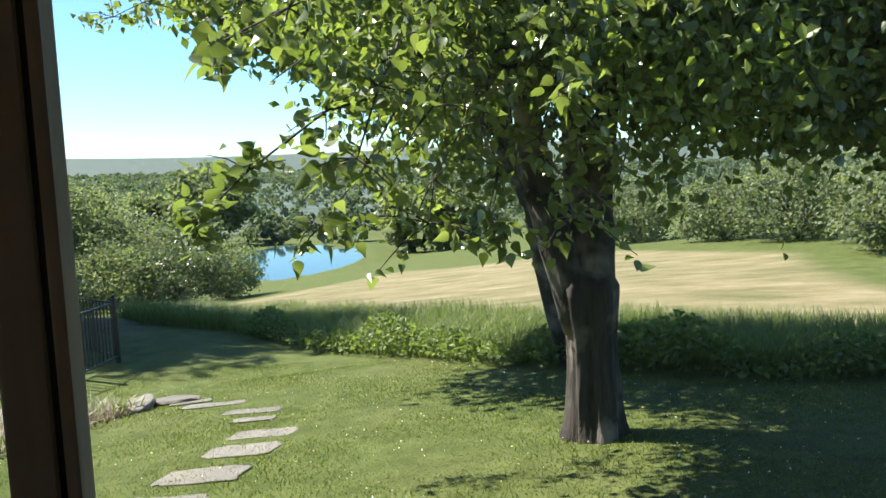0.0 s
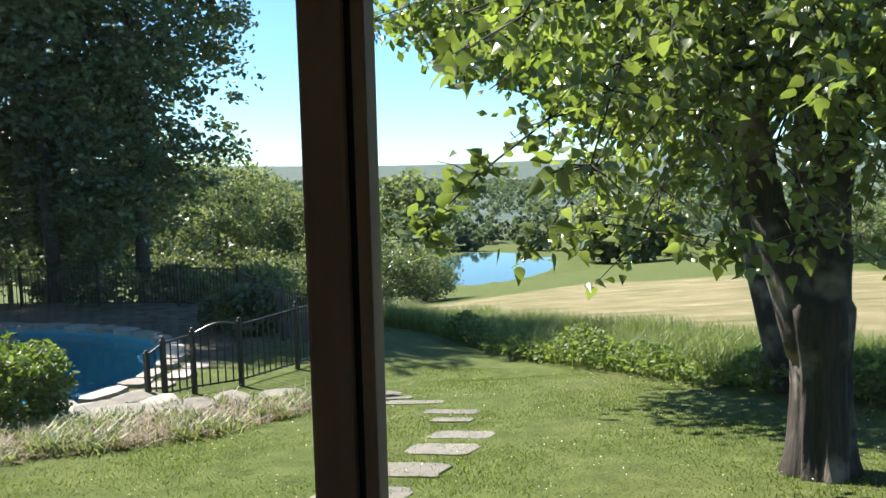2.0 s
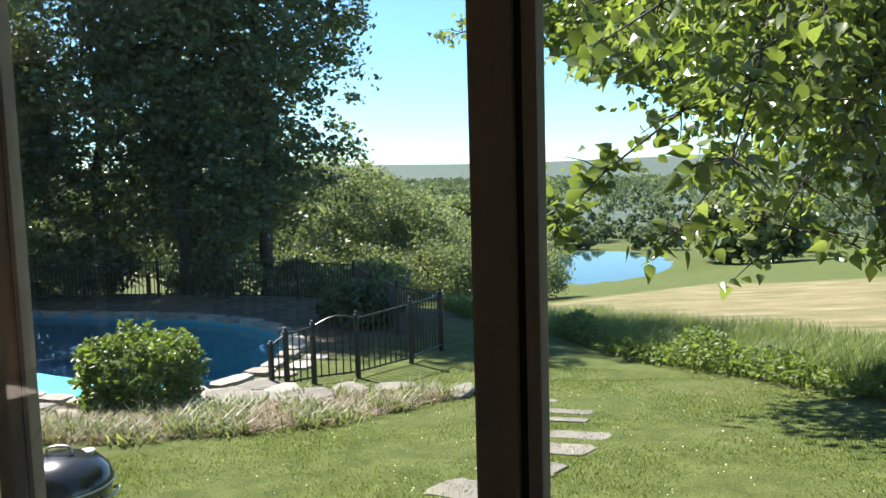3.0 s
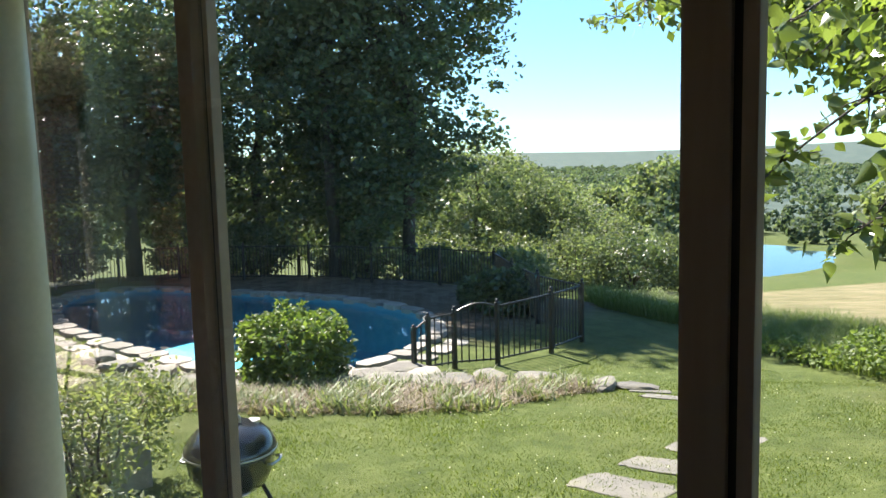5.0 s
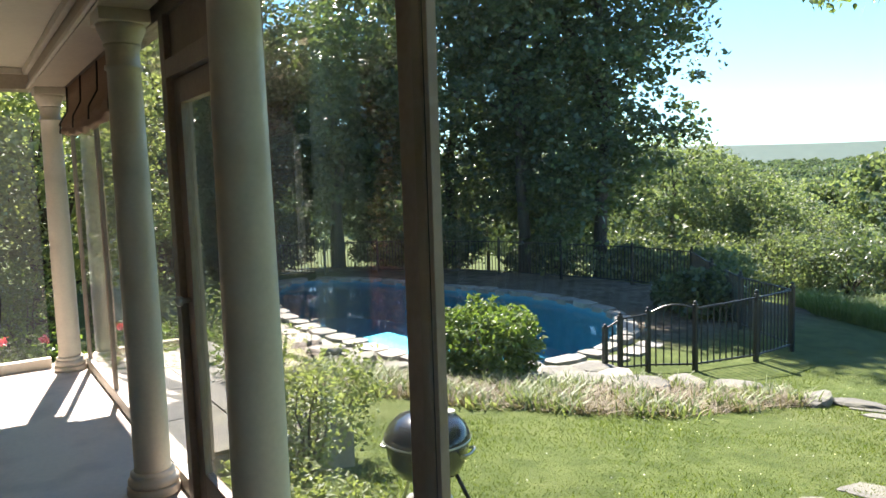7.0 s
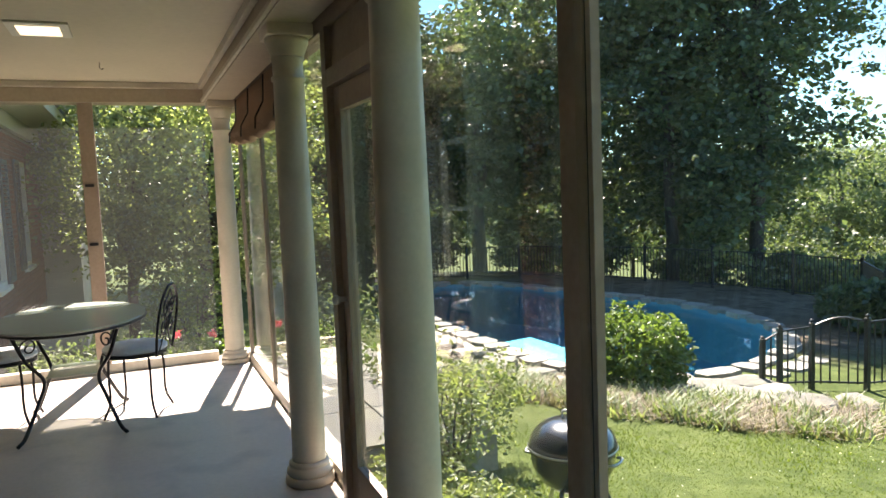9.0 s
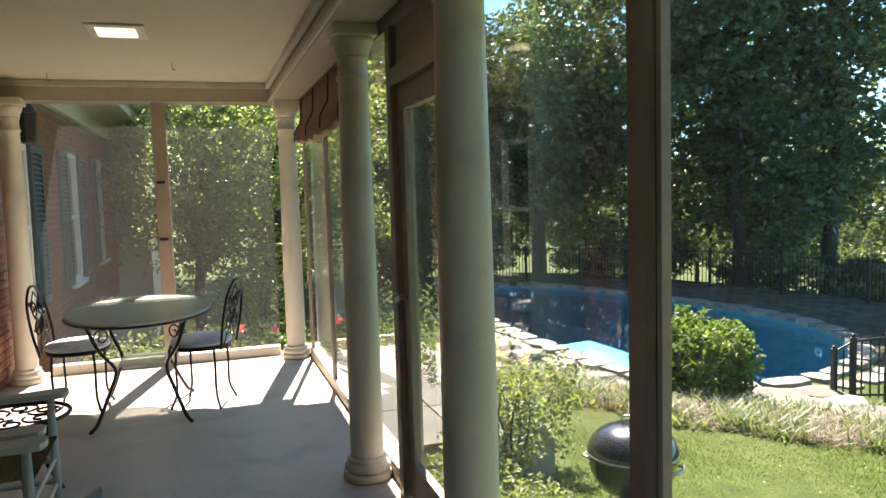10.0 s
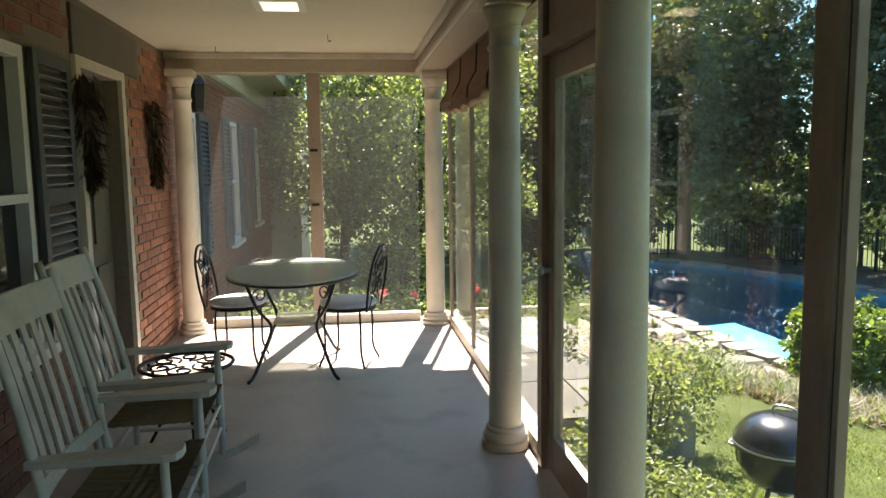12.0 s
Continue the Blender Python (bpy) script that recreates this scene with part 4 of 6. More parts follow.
# hanging swags of dried stems on the brick
for sx, sz, h in ((-6.72, 2.02, 0.62), (-5.16, 2.05, 0.62)):
    rng = np.random.default_rng(int(-sx * 100))
    n = 900
    t = rng.uniform(0, 1, n) ** 0.8
    wd = 0.13 * np.sin(np.pi * np.clip(0.2 + t, 0, 1) ** 0.8) * (1 - 0.45 * t) + 0.03
    pts = np.stack([sx + rng.normal(0, 0.55, n) * wd, WALL_Y + 0.03 + np.abs(rng.normal(0, 0.025, n)), sz - t * h], 1)
    v, f = leaf_arrays(pts, 0.11, rng, 1.35, 0.1)
    ob = arr("dried_swag", v, f, M_DRIED)
    tagged(ob, "dark bunch of dried stems hung on the brick wall", "wall hanging", "dried swags")

# roman shade, gathered at the head of the glazing
sh = thing("roman_shade", "brown woven roman shade gathered up at the glazing head", "window shade")
bm = bmesh.new()
prof = [(0.872, 2.31), (0.868, 2.2), (0.862, 2.12), (0.83, 2.06), (0.80, 2.02), (0.835, 2.0), (0.80, 1.965), (0.83, 1.945), (0.86, 1.96), (0.875, 2.02), (0.88, 2.12), (0.882, 2.31)]
ends = []
for k in range(25):
    x = -7.1 + k * (2.55 / 24)
    sag = -0.05 * math.sin(math.pi * (k / 24)) + 0.015 * math.sin(k * 1.7)
    ends.append([bm.verts.new((x, y - 0.01 * (z < 2.1) * math.sin(k * 2.3), z + (sag if z < 2.1 else 0))) for y, z in prof])
for a, b in zip(ends, ends[1:]):
    for j in range(len(prof)):
        q = (j + 1) % len(prof)
        bm.faces.new((a[j], b[j], b[q], a[q]))
bm.faces.new(ends[0])
bm.faces.new(ends[-1][::-1])
part("cloth", bm, M_BLIND, sh, smooth=True)
for x in (-6.9, -6.2, -5.5, -4.8):
    bm = bmesh.new()
    tube(bm, [(x, 0.855, 2.3), (x + 0.01, 0.845, 2.12), (x, 0.79, 2.02), (x, 0.785, 1.94)], 0.006, 6)
    part("cord", bm, M_GASKET, sh)
bm = bmesh.new()
tube(bm, [(-1.85 - 0.7 + k * 0.05, 0.86 + 0.008 * math.sin(k * 2.0), 2.24 - 0.006 * math.sin(k * 1.1)) for k in range(12)], [0.03] + [0.042] * 10 + [0.028], 12, 0.1)
ob = part("rolled_shade", bm, M_BLIND, None, "", True)
tagged(ob, "brown woven shade rolled up at the glazing head", "window shade")

# flush ceiling light
cl = thing("ceiling_light", "flush square ceiling light with pale frame and lit diffuser", "ceiling light", m=pose(-5.32, -0.42, CEIL_Z))
bm = bmesh.new()
box(bm, -0.19, 0.19, -0.16, 0.16, -0.014, -0.001, 0.006)
part("frame", bm, M_WHITE, cl)
bm = bmesh.new()
box(bm, -0.12, 0.12, -0.11, 0.11, -0.02, -0.0145, 0.002)
glow = bpy.data.materials.new("warm_diffuser")
glow.use_nodes = True
glow.node_tree.nodes["Principled BSDF"].inputs["Emission Color"].default_value = (1.0, 0.82, 0.52, 1)
glow.node_tree.nodes["Principled BSDF"].inputs["Emission Strength"].default_value = 0.32
part("diffuser", bm, glow, cl, "warm lit diffuser")
for x, y in ((-6.4, -0.15), (-7.05, -1.1)):
    bm = bmesh.new()
    tube(bm, spline([(x, y, CEIL_Z), (x, y, CEIL_Z - 0.04), (x + 0.005, y + 0.012, CEIL_Z - 0.055), (x, y + 0.024, CEIL_Z - 0.045)], 4), 0.0025, 6)
    tagged(part("ceiling_hook", bm, M_IRON), "small screw hook in the porch ceiling", "hook", "ceiling hooks")


# ---- trees ----
def limb(bm, a, b, r0, r1, rnd, bend=0.15, n=7, sides=8):
    a, b = Vector(a), Vector(b)
    L = (b - a).length
    j = [a]
    for k in range(1, n):
        t = k / n
        j.append(a.lerp(b, t) + Vector((rnd.uniform(-1, 1), rnd.uniform(-1, 1), rnd.uniform(-0.5, 1))) * L * bend * 0.35 * math.sin(math.pi * t) + Vector((0, 0, L * bend * 0.5 * math.sin(math.pi * t))))
    j.append(b)
    tube(bm, j, [r0 + (r1 - r0) * (k / n) for k in range(n + 1)], sides, 0.12, rnd.randint(0, 999))
    return j


def plain_tree(name, label, x, y, height, radii, crown_z, clumps, per, leaf, leaf_mat, bark, seed, group="", trunk_r=0.25, lean=(0, 0), spread=0.17, hollow=0.35, category="tree", clump=None):
    rng, rnd = np.random.default_rng(seed), random.Random(seed)
    z0 = gz(x, y) - 0.1
    t = thing(name, label, category, group, pose(x, y, z0))
    bm = bmesh.new()
    top = Vector((lean[0], lean[1], height * 0.8))
    limb(bm, (0, 0, 0), top, trunk_r, trunk_r * 0.25, rnd, 0.06, 9, 10)
    for k in range(9):
        f = rnd.uniform(0.3, 0.75)
        ang = k * 2.4 + rnd.uniform(-0.4, 0.4)
        e = Vector((lean[0] * f + radii[0] * 0.75 * math.cos(ang), lean[1] * f + radii[1] * 0.75 * math.sin(ang), crown_z + radii[2] * rnd.uniform(-0.5, 0.5)))
        limb(bm, top * f, e, trunk_r * 0.4 * (1 - f * 0.6), trunk_r * 0.06, rnd, 0.2, 6, 6)
    part("trunk", bm, bark, t, smooth=True)
    if clump:
        # flat sprays of leaves in tiers, each drooping outwards from the stem
        mids = crown_points((lean[0], lean[1], crown_z), radii, clumps, 1, rng, 0.0, hollow, 0.22)
        pts = np.repeat(mids, per, 0)
        off = np.clip(rng.normal(size=pts.shape), -1.5, 1.5) * np.repeat(rng.uniform(0.55, 1.35, clumps), per)[:, None]
        pts = pts + off * (clump[0], clump[0], clump[1])
        pts[:, 2] -= 0.3 * clump[0] * (off[:, 0] ** 2 + off[:, 1] ** 2)
    else:
        pts = crown_points((lean[0], lean[1], crown_z), radii, clumps, per, rng, spread, hollow)
    pts = pts[pts[:, 2] > 0.15]
    v, f = diamond_arrays(pts, leaf, rng, 0.4, 0.4 if clump else 0.0)
    ob = arr("crown", v, f, leaf_mat, t)
    ob["kind"] = "stuff"
    return t


def shrub(name, label, x, y, radii, z, clumps, per, leaf, mat, seed, group="", spread=0.15, pointed=False, hollow=0.45):
    rng, rnd = np.random.default_rng(seed), random.Random(seed)
    z0 = gz(x, y)
    t = thing(name, label, "shrub", group, pose(x, y, z0))
    bm = bmesh.new()
    for k in range(7):
        a = k * 0.9 + rnd.uniform(0, 0.5)
        limb(bm, (0.05 * math.cos(a), 0.05 * math.sin(a), -0.05), (radii[0] * 0.6 * math.cos(a), radii[1] * 0.6 * math.sin(a), z + radii[2] * 0.4), 0.03 * max(radii), 0.006 * max(radii), rnd, 0.2, 4, 5)
    part("stems", bm, M_BARK2, t)
    pts = crown_points((0, 0, z), radii, clumps, per, rng, spread, hollow, 0.18)
    pts = pts[pts[:, 2] > 0.02]
    v, f = leaf_arrays(pts, leaf, rng, 0.1, 0.55) if pointed else diamond_arrays(pts, leaf, rng)
    ob = arr("foliage", v, f, mat, t)
    ob["kind"] = "stuff"
    return t


def main_tree():
    rng, rnd = np.random.default_rng(11), random.Random(11)
    bx, by = 0.28, 6.12
    z0 = gz(bx, by)
    t = thing("shade_tree", "broad-leaved shade tree with furrowed grey forked trunk on the lawn", "tree", m=pose(bx, by, z0))
    bm = bmesh.new()
    # trunk, flared at the root and ridged, then the fork
    n, rings = 72, []
    for k in range(24):
        z = -0.15 + k * 0.07
        r = 0.192 + 0.06 * math.exp(-max(z, 0) * 4.5) + 0.04 * smooth(0.8, 1.2, z) - 0.2 * smooth(1.25, 1.55, z)
        cx, cy = -0.02 - 0.05 * smooth(0.3, 1.6, z), 0.0
        ring = []
        for j in range(n):
            a = 2 * math.pi * j / n
            rid = 1 + 0.07 * math.sin(5 * a + 0.4 * z) + 0.05 * math.sin(9 * a + 1.3 * z + 1) + 0.035 * math.sin(17 * a + 2.2 * math.sin(2.5 * z)) + 0.03 * math.sin(26 * a + 2.5 * math.sin(4 * z + 1)) + 0.16 * math.exp(-max(z, 0) * 5) * math.sin(4 * a + 1)
            ring.append(bm.verts.new((cx + r * rid * math.cos(a), cy + r * rid * math.sin(a), z)))
        rings.append(ring)
    for a, b in zip(rings, rings[1:]):
        for j in range(n):
            bm.faces.new((a[j], a[(j + 1) % n], b[(j + 1) % n], b[j]))
    part("trunk", bm, M_BARK, t, smooth=True)
    bm = bmesh.new()
    tips = []
    left = limb(bm, (-0.10, 0, 0.9), (-0.42, -0.05, 2.0), 0.165, 0.13, rnd, 0.03, 5, 16) + limb(bm, (-0.42, -0.05, 1.98), (-0.75, -0.25, 3.9), 0.13, 0.07, rnd, 0.05, 6, 12)
    mid = limb(bm, (0.0, 0, 0.9), (0.0, 0.02, 2.0), 0.175, 0.145, rnd, 0.02, 6, 16) + limb(bm, (0.0, 0.02, 1.98), (0.12, 0.05, 2.7), 0.14, 0.085, rnd, 0.03, 4, 14) + limb(bm, (0.12, 0.05, 2.68), (0.3, 0.1, 4.8), 0.085, 0.06, rnd, 0.04, 6, 12)
    limb(bm, (-0.1, 0.03, 1.3), (-0.2, 0.12, 3.4), 0.13, 0.07, rnd, 0.04, 6, 12)
    # pruned stubs and a burr at the fork
    limb(bm, (-0.4, -0.1, 1.9), (-0.55, -0.22, 2.02), 0.055, 0.045, rnd, 0.02, 3, 10)
    stem = left[3:] + mid[3:]
    reach = [(-1.5, -1.0, 3.1), (-0.9, -2.2, 2.7), (-0.9, -2.8, 3.3), (0.3, -2.6, 3.1), (1.3, -1.8, 3.2), (2.2, -0.4, 2.9), (3.4, 0.6, 3.2), (2.8, 2.0, 3.4), (0.6, 2.2, 3.8), (-1.4, 1.6, 4.4), (-2.0, 0.4, 4.6), (0.3, -1.0, 5.6), (1.8, -2.4, 4.4), (-0.6, -2.3, 4.7), (3.0, -1.4, 4.6), (4.2, -0.3, 4.0), (4.6, 1.4, 3.6), (-1.4, -1.9, 4.3)]
    for e in reach:
        s = min(stem, key=lambda p: (p - Vector(e)).length + rnd.uniform(0, 0.5))
        j = limb(bm, s, e, 0.06, 0.014, rnd, 0.16, 8, 7)
        for q in j[3:]:
            for _ in range(3):
                d = Vector((rnd.uniform(-1, 1), rnd.uniform(-1, 1), rnd.uniform(-0.9, 0.5))) * 0.8
                limb(bm, q, q + d, 0.012, 0.004, rnd, 0.2, 3, 5)
                tips.append(q + d)
                tips.append(q + d * 0.55)
    part("limbs", bm, M_BARK, t, smooth=True)
    c = np.repeat(np.array([tuple(p) for p in tips]), 56, 0)
    c = c + rng.normal(size=c.shape) * np.array([0.27, 0.27, 0.24])
    # dense mass of the crown
    extra = crown_points((0.9, -0.1, 4.4), (3.2, 2.5, 1.9), 1450, 22, rng, 0.09, 0.25, 0.3)
    skirt = crown_points((2.3, -0.2, 3.0), (3.2, 2.2, 0.85), 800, 22, rng, 0.09, 0.2, 0.3)
    low = crown_points((-0.25, -1.3, 2.9), (1.15, 1.3, 1.0), 330, 20, rng, 0.12, 0.2, 0.3)
    c = np.concatenate([c, extra, skirt, low])
    w = c + np.array([bx, by, z0])
    keep = (w[:, 0] + 0.3 * w[:, 1] > -0.1 - 0.45 * np.maximum(w[:, 2] - 2.4, 0) + 0.25 * np.sin(w[:, 2] * 6 + w[:, 1] * 3)) & (w[:, 2] > 1.15 + 0.25 * np.sin(w[:, 0] * 5) * np.cos(w[:, 1] * 4)) & (np.hypot(w[:, 0] + 0.3, w[:, 1]) > 2.3)
    keep &= ~((w[:, 2] < 2.15) & (w[:, 0] > -0.55) & (w[:, 0] < 0.5) & (w[:, 1] < 6.4) & (w[:, 1] > 4.0))
    c = c[keep]
    near_leaf = c[:, 1] < -1.6
    v, f = leaf_arrays(c, np.where(near_leaf, 0.06, 0.085), rng, 0.7, 0.72)
    ob = arr("crown", v, f, M_LEAF_MAIN, t)
    ob["kind"] = "stuff"
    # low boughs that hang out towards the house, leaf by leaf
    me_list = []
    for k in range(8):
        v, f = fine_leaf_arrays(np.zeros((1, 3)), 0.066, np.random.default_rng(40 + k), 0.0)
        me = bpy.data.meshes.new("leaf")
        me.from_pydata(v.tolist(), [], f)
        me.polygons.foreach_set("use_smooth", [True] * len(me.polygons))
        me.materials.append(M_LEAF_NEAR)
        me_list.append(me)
    bough = bmesh.new()
    count, more = 0, []
    o = Vector((bx, by, z0))
    for tip, seed in (((-1.3, 2.45, 1.36), 1), ((-1.05, 2.15, 1.88), 2), ((-0.72, 2.35, 1.55), 3), ((-0.95, 2.7, 1.32), 4), ((-0.35, 2.75, 1.35), 5), ((-0.5, 2.5, 1.95), 6), ((-0.02, 3.3, 1.3), 7), ((-0.75, 3.2, 2.25), 8), ((-3.5, 5.8, 2.8), 9), ((-0.1, 2.6, 1.75), 10), ((-0.3, 3.2, 2.3), 12), ((0.3, 2.9, 2.1), 13), ((-0.6, 3.0, 1.3), 14), ((0.25, 3.9, 1.5), 15), ((-0.55, 2.9, 1.75), 16)):
        r2 = random.Random(seed)
        tip = Vector(tip) - o
        j = limb(bough, Vector((-0.5, -0.3, 3.0)), tip, 0.015, 0.003, r2, 0.2, 10, 6)
        for i in range(4, len(j)):
            for _ in range(6 if i > 6 else 4):
                d = Vector((r2.uniform(-1, 1), r2.uniform(-1, 1), r2.uniform(-0.9, 0.6))) * (0.14 if tip.y < -3.3 else 0.26)
                limb(bough, j[i], j[i] + d, 0.004, 0.002, r2, 0.1, 2, 4)
                for s in (1.0, 0.7, 0.4):
                    for _k in range(3):
                        p = j[i] + d * s + Vector((r2.gauss(0, 0.03), r2.gauss(0, 0.03), r2.gauss(0, 0.03)))
                        if count < 300 and p.y + o.y < 3.3:
                            ob = new("leaf", r2.choice(me_list))
                            ob.parent = t
                            sc = r2.uniform(0.7, 1.15)
                            ob.matrix_basis = Matrix.Translation(p) @ Euler((r2.uniform(-0.6, 0.6), r2.uniform(0.1, 1.3), r2.uniform(0, 6.28))).to_matrix().to_4x4() @ Matrix.Scale(sc, 4)
                            count += 1
                        else:
                            more.append(tuple(p))
    part("boughs", bough, M_BARK, t, smooth=True)
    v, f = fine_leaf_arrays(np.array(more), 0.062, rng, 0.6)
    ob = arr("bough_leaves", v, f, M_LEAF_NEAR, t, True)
    ob["kind"] = "stuff"


main_tree()
plain_tree("hedgerow_tree", "leaning dark-trunked tree rising from the hedge bank", 0.3, 9.75, 7.5, (3.4, 2.4, 2.0), 5.4, 900, 24, 0.16, M_LEAF_MAIN, M_BARK, 21, "", 0.18, (-1.75, 0.4), 0.12)

# tall dark trees behind the pool
for i, (x, y, h, r, cz) in enumerate(((-18.5, 18.6, 20, (3.9, 3.6, 9.6), 11.2), (-20.9, 17.2, 19, (3.7, 3.5, 8.8), 10.6), (-26.3, 12.4, 11, (3.6, 3.4, 4.6), 6.6), (-25.0, 17.0, 17.5, (4.2, 4.2, 7.8), 9.6), (-28.5, 8.2, 10.5, (3.7, 3.4, 4.4), 6.2), (-30.0, 14.0, 12.5, (4.5, 4.2, 5.4), 7.0), (-29.0, 3.5, 11, (3.8, 3.4, 4.6), 6.3), (-24.0, 21.5, 11.5, (3.8, 3.8, 4.8), 6.4))):
    plain_tree("pool_side_tree", "tall dark green maple behind the pool fence", x, y, h, r, cz, int(52 * r[2]) + 130, 62, 0.2, M_LEAF_DARK, M_BARK2, 60 + i, "trees behind the pool", 0.24, (0, 0), 0.075, 0.3, clump=(0.42, 0.16))
# lighter, lower trees stepping down to the valley
for i, (x, y, h, r, cz, mt) in enumerate(((-29.5, 36.0, 10, (3.2, 3.2, 4.2), 5.6, M_LEAF_MID), (-31.0, 42.0, 9.5, (3.5, 3.5, 4.0), 5.4, M_LEAF_MID), (-27.0, 40.0, 7.5, (3.0, 3.0, 2.8), 4.2, M_LEAF_MID), (-36.0, 36.0, 10, (4.0, 4.0, 4.5), 5.5, M_LEAF_MID), (-33.0, 50.0, 9, (4, 4, 3.6), 5, M_LEAF_MID), (-26.5, 47.0, 5.5, (3.4, 3.4, 2.2), 2.8, M_LEAF_MID), (-40.0, 30.0, 9, (4, 4, 4), 5, M_LEAF_OLIVE), (-43.0, 26.0, 8, (4, 3.5, 3.8), 4.4, M_LEAF_MID), (-46.0, 60.0, 12, (5, 5, 5), 6.5, M_LEAF_MID), (-38.0, 62.0, 8, (4.5, 4.5, 3.4), 4.4, M_LEAF_MID))):
    plain_tree("young_tree", "light green young tree on the slope below the pool", x, y, h, r, cz, 330, 34, 0.2, mt, M_BARK2, 90 + i, "young trees on the slope", 0.14, (0, 0), 0.14, clump=(0.36, 0.2))
for i, (x, y, r, z, mt) in enumerate(((-25.0, 33.5, (2.4, 2.0, 1.5), 1.6, M_LEAF_OLIVE), (-21.8, 35.0, (2.6, 2.2, 1.7), 1.7, M_LEAF_MID), (-18.9, 36.0, (2.3, 2.0, 1.6), 1.5, M_LEAF_DARK), (-27.5, 31.0, (2.0, 2.0, 1.4), 1.4, M_LEAF_OLIVE), (-22.5, 30.5, (2.0, 1.8, 1.2), 1.3, M_LEAF_OLIVE), (-17.2, 38.5, (1.8, 1.8, 1.5), 1.5, M_LEAF_MID), (-30.0, 33.0, (2.4, 2.2, 2.0), 2.1, M_LEAF_MID), (-10.9, 14.1, (0.85, 0.6, 0.55), 0.5, M_LEAF_DARK), (-11.9, 14.6, (0.7, 0.6, 0.4), 0.35, M_LEAF_DARK))):
    shrub("slope_shrub", "rounded wild shrub on the grassy slope", x, y, r, z, 300, 20, 0.16, mt, 120 + i, "wild shrubs on the slope", 0.17)
for i, (x, y, r, z) in enumerate(((-17.5, 19.0, (1.3, 1.1, 0.9), 0.8), (-21.5, 18.6, (1.6, 1.3, 1.1), 1.0), (-23.2, 15.2, (1.4, 1.3, 1.0), 0.9), (-26.0, 14.3, (1.6, 1.4, 1.2), 1.1), (-27.3, 10.4, (1.5, 1.5, 1.2), 1.1), (-27.0, 7.0, (1.5, 1.4, 1.1), 1.0), (-28.5, 17.5, (2.2, 2.0, 1.8), 1.7), (-32.0, 11.0, (2.4, 2.4, 2.2), 2.0), (-31.5, 6.5, (2.2, 2.2, 2.0), 1.9), (-14.8, 19.6, (1.4, 1.2, 0.9), 0.9))):
    shrub("undergrowth_bush", "shaded undergrowth bush behind the pool fence", x, y, r, z, 200, 16, 0.16, M_LEAF_DARK if i % 3 else M_LEAF_MID, 400 + i, "undergrowth behind the fence", 0.15)
# bushes at the field's far right corner
for i, (x, y, r, z) in enumerate(((12.0, 36.0, (3, 2.4, 2.0), 1.9), (9.8, 41.0, (2.6, 2.2, 1.8), 1.7), (14.5, 31.0, (3, 2.6, 2.2), 2.0), (12.6, 27.0, (2.2, 2.0, 1.6), 1.5), (17.0, 26.5, (3, 2.5, 2.4), 2.2), (6.0, 48.0, (2.6, 2.2, 1.8), 1.8), (2.0, 56.0, (3.0, 2.4, 2.0), 1.9), (20.5, 22, (3, 3, 2.6), 2.4))):
    shrub("field_bush", "dense green bush at the edge of the hay field", x, y, r, z, 330, 20, 0.19, M_LEAF_MID, 150 + i, "bushes at the field edge", 0.16)
# garden trees seen through the porch end
for i, (x, y, h, r, cz, mt) in enumerate(((-13.6, 1.2, 5.4, (1.9, 1.9, 2.1), 3.5, M_LEAF_MID), (-15.0, -0.1, 6.0, (1.9, 1.7, 2.5), 4.0, M_LEAF_MID), (-20.5, 1.6, 8.5, (3.2, 3.0, 3.6), 5.2, M_LEAF_MID), (-26.5, 5.8, 8.5, (3.2, 2.8, 3.6), 5.4, M_LEAF_MID), (-27.0, 4.5, 10.0, (4.2, 3.8, 4.6), 6.2, M_LEAF_DARK), (-28.0, -2.0, 10.0, (4.0, 4.0, 4.6), 6.0, M_LEAF_MID), (-31.0, 8.0, 10.0, (4.0, 3.4, 4.6), 6.0, M_LEAF_DARK))):
    plain_tree("garden_tree", "leafy garden tree in sun beyond the porch", x, y, h, r, cz, 400, 48, 0.045 + 0.0034 * -x, M_LEAF_GARDEN if x > -24 else mt, M_BARK2, 180 + i, "garden trees", 0.12, (0.2, 0.1), 0.11, clump=(0.011 * -x + 0.06, 0.006 * -x + 0.03))

# the far woods: one mass of crowns down the valley and up to the ridge
rng = np.random.default_rng(7)
pts = []
while len(pts) < 1900:
    b, r = radians(rng.uniform(-38, 80)), 88 + 620 * rng.uniform(0, 1) ** 1.5
    x, y = -math.sin(b) * r, math.cos(b) * r
    if abs((x - POND[0]) / 17) ** 2 + ((y - POND[1]) / 21) ** 2 < 1 or (x > -22 - (y - 88) * 0.3 and y < 110 and x < 40):
        continue
    if (-0.43 < x / y < -0.2) and r < 118:
        continue
    pts.append((x, y, r))
pts = np.array(pts)
zs = ground(pts[:, 0], pts[:, 1])
allp, sizes = [], []
for (x, y, r), z in zip(pts, zs):
    h = rng.uniform(4.5, 8.0) * (1.0 if r < 200 else 1.15) * (0.5 if -0.40 < x / max(y, 1) < -0.2 and r < 180 else 1.0)
    n = 230 if r < 160 else 110 if r < 300 else 60
    c = crown_points((x, y, z + h * 0.52), (h * 0.42, h * 0.42, h * 0.5), n // 7, 7, rng, 0.14, 0.55, 0.25)
    allp.append(c)
    sizes.append(np.full(len(c), 0.75 if r < 160 else 1.15 if r < 300 else 1.9))
